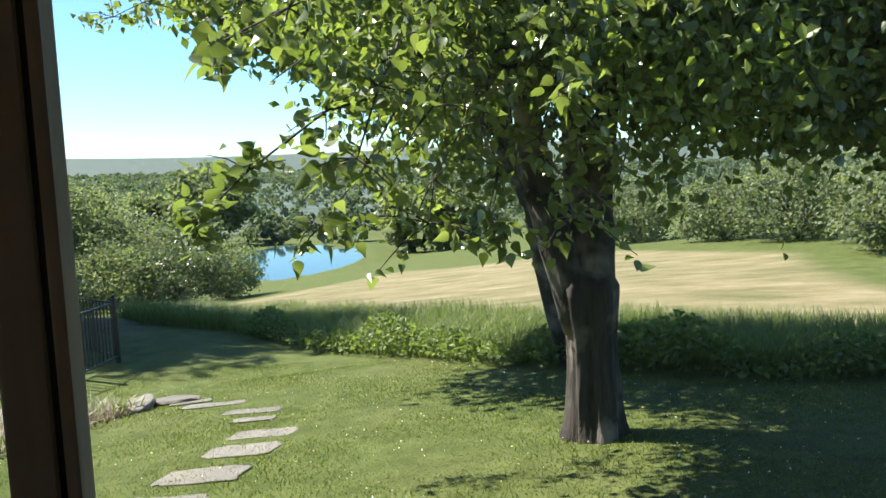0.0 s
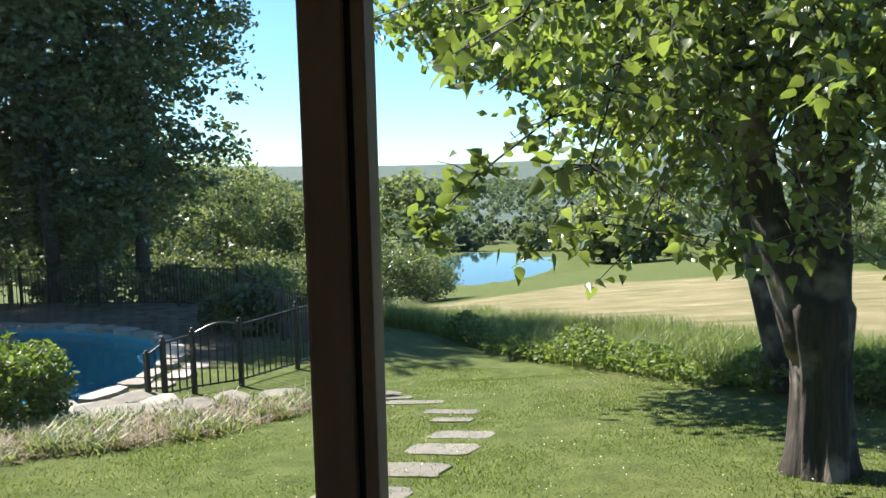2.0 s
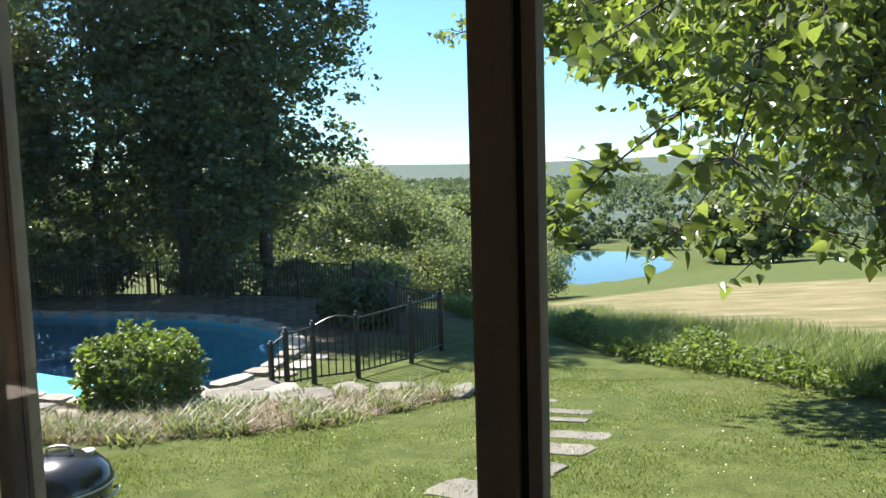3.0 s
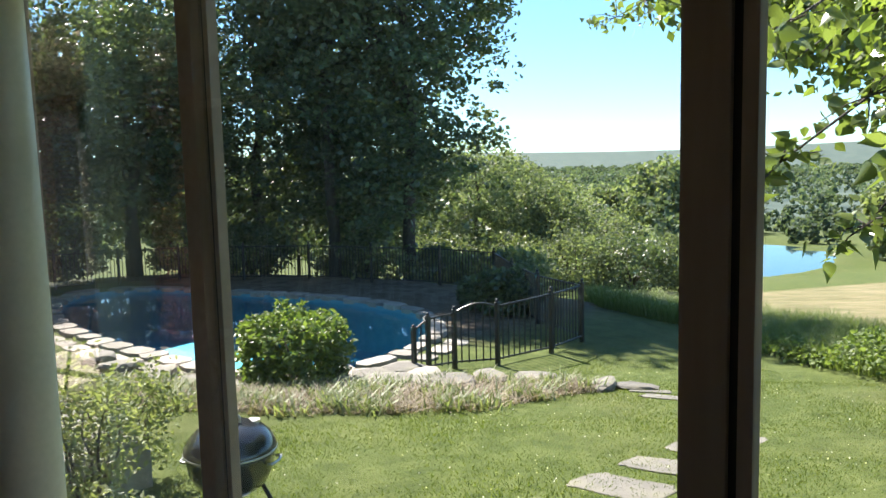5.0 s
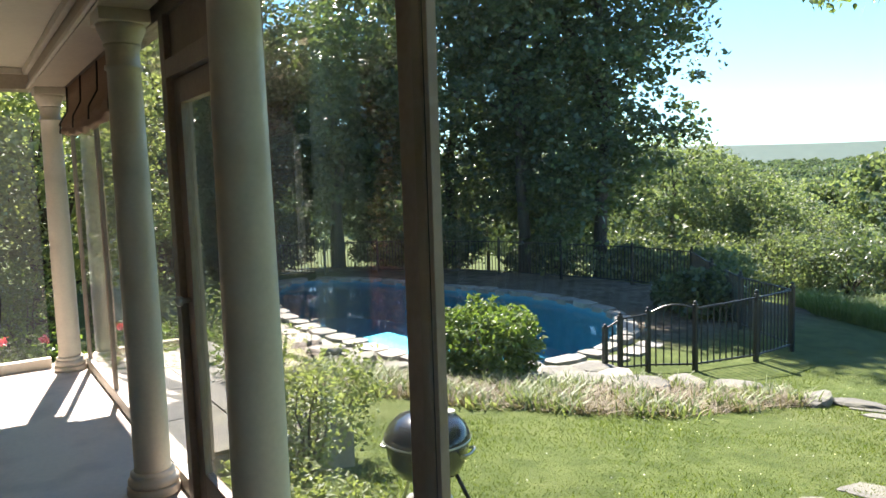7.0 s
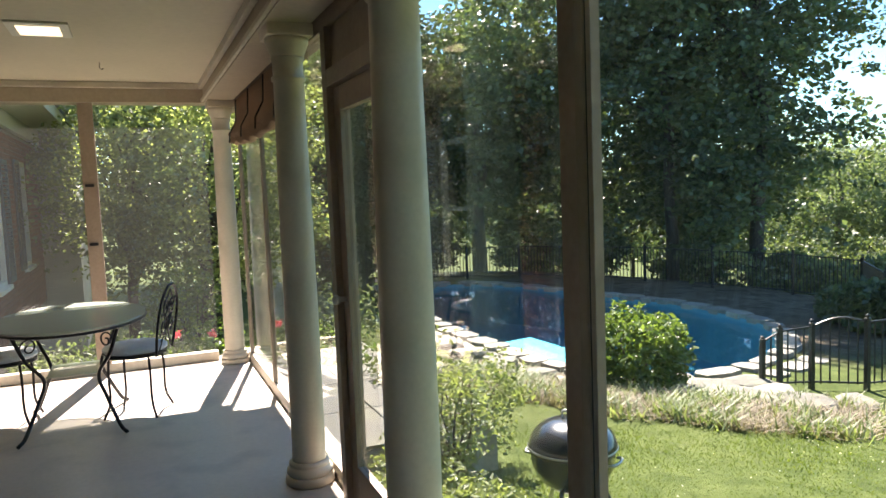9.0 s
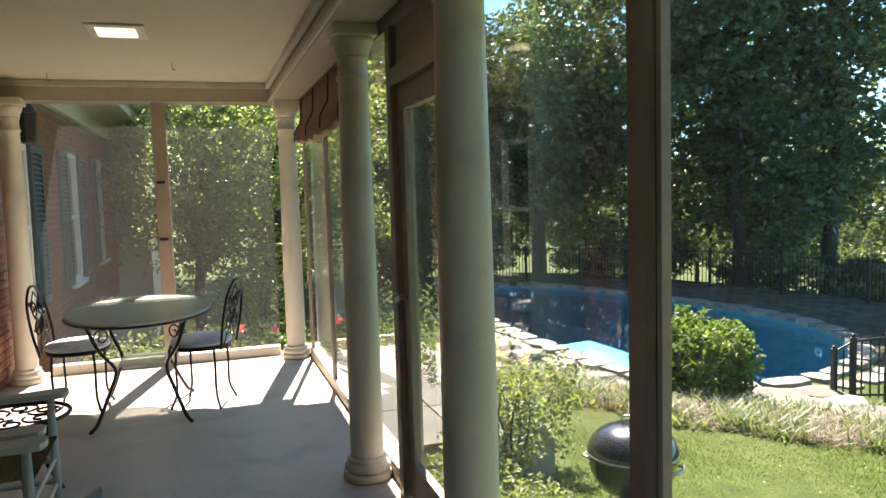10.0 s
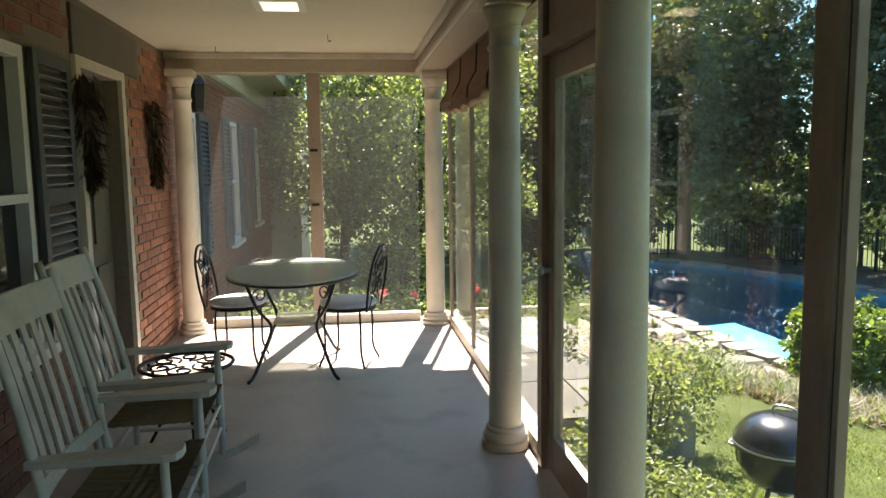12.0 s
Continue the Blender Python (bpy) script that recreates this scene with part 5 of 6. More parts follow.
for k in range(5000):
    b, r = radians(rng.uniform(-40, 62)), 600 + 900 * rng.uniform(0, 1) ** 1.1
    x, y = -math.sin(b) * r, math.cos(b) * r
    h = rng.uniform(6, 9)
    c = crown_points((x, y, gz(x, y) + h * 0.45), (h * 0.6, h * 0.6, h * 0.42), 4, 8, rng, 0.3, 0.4, 0.2)
    allp.append(c)
    sizes.append(np.full(len(c), 2.6 + r * 0.0009))
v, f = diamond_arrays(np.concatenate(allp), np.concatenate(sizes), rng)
tagged(arr("far_woods", v, f, M_LEAF_FAR_HAZED), "mixed green woods with haze in their colour, filling the valley to the hills", "woods", kind="stuff")
for i, (x, y, h, r, cz) in enumerate(((-52, 112, 13, (6.6, 6.6, 5.6), 7.4), (-66, 118, 9, (6, 6, 3.8), 5), (-16.5, 96, 9, (4.5, 4.5, 4.2), 5), (-11, 90, 8, (4, 4, 3.8), 4.6))):
    plain_tree("pond_tree", "broad tree standing by the pond", x, y, h, r, cz, 300, 18, 0.8, M_LEAF_MID if i < 2 else M_LEAF_OLIVE, M_BARK2, 220 + i, "trees by the pond", 0.4, (0, 0), 0.13)

# ---- hedge bank: vines in front, tall grass behind ----
rng = np.random.default_rng(17)


def bank_front(x):
    return np.interp(x, [-8.5, -6.3, -2.45, 0.17, 1.9, 3.3, 9.0], [16.6, 15.0, 11.57, 9.2, 8.05, 7.95, 7.9])


def hay_front(x):
    return 15.9 - 0.93 * np.minimum(x, 4) - 0.15 * np.maximum(x - 4, 0)


n = 15000
x = rng.uniform(-6.8, 9, n)
u = rng.uniform(0, 1, n) ** 0.8
y = bank_front(x) + 0.1 + 1.7 * u
hgt = (0.42 + 0.18 * np.sin(x * 1.7) + 0.12 * np.sin(x * 4.1 + 1)) * np.sin(np.pi * np.clip(0.12 + u * 0.8, 0, 1)) + 0.05
z = ground(x, y) + hgt * rng.uniform(0.1, 1.0, n) ** 0.5
v, f = leaf_arrays(np.stack([x, y, z], 1), 0.085, rng, 0.3, 0.75)
tagged(arr("hedge_vines", v, f, M_VINE), "low bank overgrown with glossy vines along the lawn", "hedge", kind="stuff")
n = 42000
x = rng.uniform(-10, 9, n)
a, b = bank_front(x) + 0.5, hay_front(x) - 0.3 + 0.4 * np.sin(x * 2)
y = a + (b - a) * rng.uniform(0, 1, n)
v, f = blades_arrays(np.stack([x, y, ground(x, y) - 0.02], 1), 0.5, 0.014, rng, 0.7)
tagged(arr("tall_grass", v, f, M_GRASS), "uncut tall meadow grass between lawn and field", "grass", kind="stuff")
n = 16000
x = rng.uniform(-14.5, -7.6, n)
y = np.interp(x, [-14.5, -9.6, -7.6], [22.5, 16.3, 16.2]) + rng.uniform(0, 1, n) ** 1.2 * 7
v, f = blades_arrays(np.stack([x, y, ground(x, y) - 0.02], 1), 0.6, 0.016, rng, 0.7)
tagged(arr("tall_grass", v, f, M_GRASS), "uncut tall grass beside the pool fence", "grass", kind="stuff")

# ---- lawn blades near the porch ----
n = 130000
x, y = rng.uniform(-9.5, 4.5, n), 2.0 + 10.5 * rng.uniform(0, 1, n) ** 1.25
ok = (y < bank_front(x) + 0.1) & (pool_distance(x, y) > 1.6) & ((x > -7.2) | (y < 4.6))
x, y = x[ok], y[ok]
v, f = blades_arrays(np.stack([x, y, ground(x, y) - 0.01], 1), 0.03, 0.009, rng, 0.7)
tagged(arr("lawn_grass", v, f, M_LAWN_BLADE), "short mown lawn grass", "grass", kind="stuff")
n = 1500
x, y = rng.uniform(-9, 4, n), rng.uniform(2.5, 12, n)
ok = (y < bank_front(x)) & (pool_distance(x, y) > 2.4) & ((x > -6.0) | (y < 4.0))
v, f = diamond_arrays(np.stack([x[ok], y[ok], ground(x[ok], y[ok]) + 0.035], 1), 0.017, rng)
tagged(arr("clover_flowers", v, f, M_FLOWER), "white clover heads scattered in the lawn", "flowers", kind="stuff")

# ---- flagstone path ----
rnd = random.Random(8)
for fx, fy, L, W, a in ((-4.9, 9.35, 0.62, 0.3, 0.2), (-4.42, 9.0, 0.95, 0.32, 0.05), (-3.6, 8.35, 0.75, 0.34, -0.05), (-3.4, 7.87, 0.55, 0.25, 0.05), (-3.0, 7.1, 0.74, 0.42, 0.03), (-2.95, 6.47, 0.74, 0.5, 0.05), (-2.98, 5.72, 0.78, 0.5, 0.02), (-3.0, 4.95, 0.78, 0.62, -0.06), (-3.0, 4.1, 0.8, 0.6, 0.05), (-3.1, 3.25, 0.8, 0.6, 0.0)):
    bm = bmesh.new()
    cs = 22
    ring = [(L * 0.47 * math.copysign(abs(math.cos(q)) ** 0.32, math.cos(q)) * rnd.uniform(0.9, 1.06), W * 0.44 * math.copysign(abs(math.sin(q)) ** 0.32, math.sin(q)) * rnd.uniform(0.85, 1.1)) for q in (2 * math.pi * (j + 0.5) / cs for j in range(cs))]
    m = Matrix.Translation((fx, fy, 0)) @ Matrix.Rotation(a, 4, "Z")
    rings = []
    for s, dz in ((1.0, -0.06), (1.0, 0.003), (0.98, 0.008)):
        rr = []
        for px, py in ring:
            q = m @ Vector((px * s, py * s, 0))
            rr.append(bm.verts.new((q.x, q.y, gz(q.x, q.y) + dz)))
        rings.append(rr)
    bm.faces.new(rings[-1])
    for r0, r1 in zip(rings, rings[1:]):
        for j in range(cs):
            bm.faces.new((r0[j], r0[(j + 1) % cs], r1[(j + 1) % cs], r1[j]))
    tagged(part("flagstone", bm, M_FLAG), "flat grey bluestone slab set in the lawn", "stepping stone", "flagstone path")


# ---- planted bed before the pool ----
def rock(x, y, r, h, seed, label, sink=0.3, mat=None, z=None):
    rd = random.Random(seed)
    bm = bmesh.new()
    bmesh.ops.create_icosphere(bm, subdivisions=2, radius=1)
    ax, ay = rd.uniform(0, 6), rd.uniform(0, 6)
    for v in bm.verts:
        q = 1 + 0.16 * math.sin(3 * v.co.x + ax) + 0.14 * math.sin(4 * v.co.y + ay) + rd.uniform(-0.04, 0.04)
        v.co = Vector((v.co.x * r[0] * q, v.co.y * r[1] * q, max(min(v.co.z * 1.5, 1), -1) * h * (0.9 + 0.1 * q) * (1 if h > 0.2 else 0.65)))
    ob = part("garden_stone", bm, mat or M_STONE)
    ob.matrix_basis = pose(x, y, (gz(x, y) if z is None else z) + h * (1 - sink), rd.uniform(-5, 5), rd.uniform(-5, 5), rd.uniform(0, 180))
    return tagged(ob, label, "stone", "stones round the bed")


for i, (x, y, rx, ry, h) in enumerate(((-8.0, 7.75, 0.62, 0.4, 0.12), (-8.55, 7.35, 0.55, 0.35, 0.1), (-7.6, 8.1, 0.5, 0.34, 0.13), (-9.1, 8.1, 0.5, 0.35, 0.14), (-9.0, 8.65, 0.45, 0.35, 0.16), (-8.75, 7.0, 0.4, 0.3, 0.1), (-5.55, 9.2, 0.38, 0.2, 0.1), (-5.15, 9.45, 0.3, 0.2, 0.06), (-7.4, 8.9, 0.35, 0.25, 0.1), (-6.9, 9.4, 0.4, 0.2, 0.08), (-9.3, 7.5, 0.4, 0.3, 0.12), (-11.4, 6.1, 0.4, 0.3, 0.14), (-12.3, 6.0, 0.45, 0.3, 0.14), (-13.4, 5.9, 0.4, 0.3, 0.14), (-14.5, 5.9, 0.5, 0.3, 0.13))):
    rock(x, y, (rx, ry), h, 300 + i, "weathered grey fieldstone edging the garden bed", 0.45, M_FLAG)
for i, (x, y, rx, ry, h, z) in enumerate(((-8.35, 7.9, 0.5, 0.32, 0.05, 0.06), (-8.9, 7.55, 0.55, 0.4, 0.05, 0.04), (-9.35, 7.95, 0.6, 0.42, 0.05, 0.05), (-7.9, 7.5, 0.42, 0.3, 0.05, 0.0), (-8.15, 8.25, 0.4, 0.3, 0.06, 0.1), (-9.6, 6.1, 0.4, 0.26, 0.05, 0.02), (-10.6, 5.95, 0.45, 0.26, 0.05, 0.02))):
    rock(x, y, (rx, ry), h, 340 + i, "flat pale stone slab lying at the pool's edge", 0.4, M_STONE, gz(x, y) + z)
rng = np.random.default_rng(23)


def bed_points(n):
    """Places in the bed: a band between the lawn and the pool's stones."""
    t = rng.uniform(0, 1, n)
    fx = np.interp(t, [0, 0.25, 0.45, 0.65, 0.85, 1], [-12.0, -9.1, -7.5, -6.6, -5.8, -5.5])
    fy = np.interp(t, [0, 0.25, 0.45, 0.65, 0.85, 1], [4.3, 4.4, 5.1, 5.95, 6.8, 8.8])
    bx = np.interp(t, [0, 0.25, 0.45, 0.65, 0.85, 1], [-12.4, -10.2, -9.4, -8.4, -7.2, -5.9])
    by = np.interp(t, [0, 0.25, 0.45, 0.65, 0.85, 1], [6.1, 6.2, 6.7, 7.4, 8.6, 9.3])
    u = rng.uniform(0, 1, n)
    return fx + (bx - fx) * u, fy + (by - fy) * u


x, y = bed_points(6500)
v, f = blades_arrays(np.stack([x, y, ground(x, y) - 0.02], 1), 0.17, 0.016, rng, 1.9)
tagged(arr("dry_stalks", v, f, M_STRAW), "flattened dry straw-coloured stalks covering the bed", "dead plants", kind="stuff")
x, y = bed_points(40)
x, y = np.repeat(x, 45), np.repeat(y, 45)
x, y = x + rng.normal(0, 0.05, x.size), y + rng.normal(0, 0.05, x.size)
v, f = blades_arrays(np.stack([x, y, ground(x, y) - 0.02], 1), 0.2, 0.012, rng, 1.1)
tagged(arr("dry_tufts", v, f, M_STRAW), "bleached dry tufts standing in the bed", "dead plants", kind="stuff")
x, y = bed_points(85)
x, y = np.repeat(x, 46), np.repeat(y, 46)
x, y = x + rng.normal(0, 0.11, x.size), y + rng.normal(0, 0.11, x.size)
v, f = blades_arrays(np.stack([x, y, ground(x, y) - 0.01], 1), 0.24, 0.026, rng, 1.0)
tagged(arr("bed_plants", v, f, M_BED_LEAF), "low pale green perennials growing in the bed", "plants", kind="stuff")
shrub("round_bush", "dense rounded bright green bush beside the pool", -9.75, 6.95, (0.9, 0.85, 0.68), 0.66, 520, 15, 0.1, M_LEAF_BUSH, 31, "", 0.09, True, 0.62)
# loose bushes by the porch steps, and flowers past the porch end
for i, (x, y, r, z, mt) in enumerate(((-4.35, 1.75, (0.45, 0.32, 0.2), 0.2, M_PALE), (-5.35, 2.0, (0.32, 0.32, 0.55), 0.62, M_PALE), (-6.2, 2.7, (0.4, 0.4, 0.5), 0.55, M_PALE), (-4.9, 1.55, (0.42, 0.28, 0.24), 0.24, M_PALE), (-7.9, 2.6, (0.5, 0.45, 0.45), 0.5, M_LEAF_OLIVE), (-9.6, 0.9, (0.8, 0.6, 0.5), 0.5, M_LEAF_SHRUB), (-9.3, 0.0, (0.6, 0.7, 0.45), 0.45, M_LEAF_SHRUB), (-9.4, -0.9, (0.6, 0.5, 0.4), 0.4, M_LEAF_MID), (-11.6, 0.6, (0.7, 0.6, 0.8), 1.0, M_LEAF_SHRUB), (-9.0, 2.0, (0.6, 0.6, 0.5), 0.5, M_LEAF_SHRUB), (-11.0, 2.6, (0.9, 0.8, 0.8), 0.9, M_LEAF_MID))):
    shrub("garden_shrub", "loose sunlit garden shrub near the porch", x, y, r, z, 110, 14, 0.05 if mt is M_PALE else 0.065, mt, 240 + i, "garden shrubs", 0.2, True, 0.15)
for i, (x, y) in enumerate(((-9.0, 0.35), (-9.3, 0.75))):
    v, f = leaf_arrays(np.random.default_rng(i).normal(size=(40, 3)) * 0.022, 0.04, np.random.default_rng(i), -0.3, 0.8)
    ob = arr("peony_bloom", v, f, M_PINK)
    ob.location = (x, y, gz(x, y) + 0.9)
    tagged(ob, "pink bloom on a garden shrub", "flower", "pink blooms")


# pale boulder slab at the pool's far end
rock(-22.9, 7.4, (0.95, 0.6), 0.22, 77, "pale smooth boulder slab at the far end of the pool", 0.1)


# ---- kettle grill on the lawn ----
def grill(x, y):
    z = -0.86
    g = thing("kettle_grill", "black enamelled kettle charcoal grill with lid on, on three legs", "grill", m=pose(x, y, z, 0, 0, 35))
    bm = bmesh.new()
    lathe(bm, [(0.03, 0.36), (0.14, 0.37), (0.22, 0.43), (0.265, 0.52), (0.28, 0.62), (0.288, 0.64)], 48)
    part("bowl", bm, M_KETTLE, g, smooth=True)
    bm = bmesh.new()
    lathe(bm, [(0.292, 0.645), (0.292, 0.66), (0.285, 0.685), (0.26, 0.735), (0.21, 0.785), (0.13, 0.817), (0.05, 0.828), (0.01, 0.83)], 48)
    lid = part("lid", bm, M_KETTLE, g, smooth=True)
    bm = bmesh.new()
    lathe(bm, [(0.2935, 0.643), (0.2955, 0.65), (0.2935, 0.657)], 48)
    part("rim", bm, M_STEEL, g, "bright metal rim", True)
    bm = bmesh.new()
    tube(bm, spline([(-0.07, 0, 0.82), (-0.065, 0, 0.865), (0.0, 0, 0.878), (0.065, 0, 0.865), (0.07, 0, 0.82)], 5), 0.009, 8)
    part("handle", bm, M_STEEL, lid, "pale lid handle", True)
    for s in (1, -1):
        bm = bmesh.new()
        tube(bm, spline([(s * 0.27, -0.08, 0.58), (s * 0.305, -0.075, 0.585), (s * 0.318, 0, 0.585), (s * 0.305, 0.075, 0.585), (s * 0.27, 0.08, 0.58)], 5), 0.01, 8)
        part("side_handle", bm, M_STEEL, g, "pale side handle", True)
    for k in range(3):
        a = k * 2.094 + 0.5
        bm = bmesh.new()
        tube(bm, [(0.17 * math.cos(a), 0.17 * math.sin(a), 0.42), (0.36 * math.cos(a), 0.36 * math.sin(a), 0.0)], 0.014, 10)
        part("leg", bm, M_STEEL if k else M_IRON, g, smooth=True)
    bm = bmesh.new()
    lathe(bm, [(0.1, 0.2), (0.15, 0.205), (0.16, 0.225)], 24)
    part("ash_catcher", bm, M_STEEL, g, smooth=True)
    bm = bmesh.new()
    lathe(bm, [(0.045, 0.815), (0.045, 0.833)], 20, (0.12, 0.1, -0.02))
    part("vent", bm, M_STEEL, lid)


grill(-4.5, 2.55)
bm = bmesh.new()
box(bm, -0.5, 0.5, -0.45, 0.45, 0, 0.05, 0.01, pose(-4.5, 2.55, -0.912, 0, 0, 20))
tagged(part("patio_slab", bm, M_FLAG), "grey paving slab under the grill", "slab", kind="structure")


# ---- raised stone patio past the porch steps ----
patio = thing("patio", "raised grey stone patio beside the porch", "patio", kind="structure")
block("base", -9.9, -5.9, 1.12, 2.7, -1.3, -0.535, M_STONE, patio, 0.02, "rough stone edge")
for i in range(4):
    for j in range(2):
        bm = bmesh.new()
        box(bm, -9.88 + i * 0.995, -8.9 + i * 0.995, 1.14 + j * 0.775, 1.9 + j * 0.775, -0.533, -0.5, 0.008)
        part("paving_slab", bm, M_FLAG, patio)


# ---- fence round the pool ----
def fence_run(pts, name, label, height=1.18, gate=None, tops=None):
    fence = thing(name, label, "fence")
    post_bm = bmesh.new()
    box(post_bm, -0.035, 0.035, -0.035, 0.035, -0.15, height, 0.004)
    post_me = bpy.data.meshes.new("post")
    post_bm.to_mesh(post_me)
    post_me.materials.append(M_FENCE)
    cap_bm = bmesh.new()
    lathe(cap_bm, [(0.045, height), (0.048, height + 0.012), (0.02, height + 0.02), (0.03, height + 0.04), (0.034, height + 0.058), (0.02, height + 0.078), (0.004, height + 0.085)], 12)
    cap_me = bpy.data.meshes.new("cap")
    cap_bm.to_mesh(cap_me)
    cap_me.materials.append(M_FENCE)
    pk_bm = bmesh.new()
    box(pk_bm, -0.009, 0.009, -0.009, 0.009, 0.08, 1.0)
    pk_me = bpy.data.meshes.new("picket")
    pk_bm.to_mesh(pk_me)
    pk_me.materials.append(M_FENCE)
    rest_v, rest_f, count = [], [], 0
    for i, (x, y) in enumerate(pts):
        o = new("post", post_me)
        o.parent = fence
        k0 = tops[i] / height if tops else 1.0
        o.matrix_basis = pose(x, y, gz(x, y)) @ Matrix.Diagonal((1, 1, k0, 1))
        new("cap", cap_me).parent = o
        if i == len(pts) - 1:
            break
        a, b = Vector((x, y, gz(x, y))), Vector((*pts[i + 1], gz(*pts[i + 1])))
        L = (b - a).to_2d().length
        k1 = tops[i + 1] / height if tops else 1.0
        lift = lambda t, k0=k0, k1=k1: (height - 0.06) * (k0 + (k1 - k0) * t)
        arch = 0.11 if i == gate else 0.0
        rise = lambda t: arch * math.sin(math.pi * min(1, t * 1.0)) if arch else 0.0
        for off in (height - 0.06, 0.12):
            bm = bmesh.new()
            tube(bm, [a.lerp(b, t) + Vector((0, 0, lift(t) + rise(t) if off > 0.5 else off)) for t in (k / 10 for k in range(11))], 0.017, 6)
            part("rail", bm, M_FENCE, fence)
        n = max(2, int(L / 0.115))
        for k in range(1, n):
            p = a.lerp(b, k / n)
            s = lift(k / n) + rise(k / n)
            if count < 290:
                o = new("picket", pk_me)
                o.parent = fence
                o.matrix_basis = Matrix.Translation(p) @ Matrix.Diagonal((1, 1, s, 1))
                count += 1
            else:
                q = len(rest_v)
                for z in (0.08, s):
                    for sx, sy in ((-1, -1), (1, -1), (1, 1), (-1, 1)):
                        rest_v.append((p.x + sx * 0.011, p.y + sy * 0.011, p.z + z))
                rest_f += [[q + j for j in w] for w in ((0, 1, 5, 4), (1, 2, 6, 5), (2, 3, 7, 6), (3, 0, 4, 7), (4, 5, 6, 7))]
    if rest_v:
        o = arr("pickets", rest_v, rest_f, M_FENCE, fence)
        o["kind"] = "stuff"


def between(pts, step):
    out = []
    for a, b in zip(pts, pts[1:]):
        n = max(1, round(math.dist(a, b) / step))
        out += [(a[0] + (b[0] - a[0]) * k / n, a[1] + (b[1] - a[1]) * k / n) for k in range(n)]
    return out + [pts[-1]]


fence_run([(-8.95, 8.85), (-8.8, 9.05), (-8.68, 9.59), (-8.2, 10.2), (-7.87, 11.41), (-7.91, 12.57), (-9.6, 13.5), (-11.4, 15.0), (-13.2, 16.6)], "pool_fence", "black metal picket fence with ball-capped posts and an arched gate", gate=2, tops=(0.8, 0.98, 1.04, 1.12, 1.18, 1.18, 1.15, 1.15, 1.18))
fence_run(between([(-13.2, 16.6), (-15.3, 16.6), (-20.0, 15.3), (-23.6, 12.6), (-25.2, 9.2), (-25.3, 5.6)], 2.0), "pool_fence", "black metal picket fence in the shade behind the pool")


# ---- porch furniture ----
def rocking_chair(m):
    c = thing("rocking_chair", "white painted slat-back rocking chair with woven rush seat", "rocking chair", "porch rocking chairs", m)
    # faces +x in its own frame; width along y
    for s in (1, -1):
        y = 0.27 * s
        bm = bmesh.new()
        tube(bm, spline([(-0.20, y, 0.05), (-0.21, y, 0.40), (-0.30, y * 0.97, 0.78), (-0.42, y * 0.94, 1.13)], 6), [0.02] * 18 + [0.017], 10)
        part("back_post", bm, M_ROCKER, c, smooth=True)
        bm = bmesh.new()
        tube(bm, [(0.27, y, 0.045), (0.265, y, 0.3), (0.262, y, 0.6)], [0.019, 0.023, 0.018], 10)
        part("front_leg", bm, M_ROCKER, c, smooth=True)
        bm = bmesh.new()
        pr = spline([(-0.52, 0, 0.10), (-0.25, 0, 0.03), (0.05, 0, 0.015), (0.3, 0, 0.045), (0.48, 0, 0.12)], 6)
        lo = [[bm.verts.new((p.x, y + w, p.z + h)) for w, h in ((-0.014, -0.015), (0.014, -0.015), (0.014, 0.03), (-0.014, 0.03))] for p in pr]
        for a, b in zip(lo, lo[1:]):
            for j in range(4):
                bm.faces.new((a[j], b[j], b[(j + 1) % 4], a[(j + 1) % 4]))
        bm.faces.new(lo[0])
        bm.faces.new(lo[-1][::-1])
        part("rocker", bm, M_ROCKER, c)
        bm = bmesh.new()
        ring = [(-0.27, 0.022), (-0.1, 0.03), (0.15, 0.042), (0.28, 0.055), (0.33, 0.05), (0.35, 0.02), (0.35, -0.02), (0.33, -0.05), (0.28, -0.055), (0.15, -0.042), (-0.1, -0.03), (-0.27, -0.022)]
        tp = [bm.verts.new((px, y * 1.03 + py, 0.625 - 0.02 * (0.3 - px))) for px, py in ring]
        bt = [bm.verts.new((px, y * 1.03 + py, 0.6 - 0.02 * (0.3 - px))) for px, py in ring]
        bm.faces.new(tp)
        bm.faces.new(bt[::-1])
        for j in range(len(ring)):
            bm.faces.new((bt[j], bt[(j + 1) % len(ring)], tp[(j + 1) % len(ring)], tp[j]))
        bmesh.ops.bevel(bm, geom=[e for e in bm.edges if e.is_manifold and abs(e.verts[0].co.z - e.verts[1].co.z) < 0.012 and e.calc_face_angle(0) > 1], offset=0.006, segments=2, affect="EDGES")
        part("arm", bm, M_ROCKER, c)
        for z in (0.2, 0.3):
            bm = bmesh.new()
            tube(bm, [(-0.2, y, z), (0.265, y, z)], 0.011, 8)
            part("side_stretcher", bm, M_ROCKER, c)
    back = lambda z: -0.21 - 0.21 * ((z - 0.4) / 0.73) ** 1.25
    for z0, z1 in ((0.47, 0.53), (0.98, 1.1)):
        bm = bmesh.new()
        rows = []
        for k in range(9):
            y = -0.25 + k * 0.0625
            bow = -0.03 * (1 - (y / 0.25) ** 2)
            rows.append([bm.verts.new((back(z) + bow + w, y, z)) for z, w in ((z0, -0.009), (z0, 0.009), (z1, 0.009), (z1, -0.009))])
        for a, b in zip(rows, rows[1:]):
            for j in range(4):
                bm.faces.new((a[j], b[j], b[(j + 1) % 4], a[(j + 1) % 4]))
        bm.faces.new(rows[0])
        bm.faces.new(rows[-1][::-1])
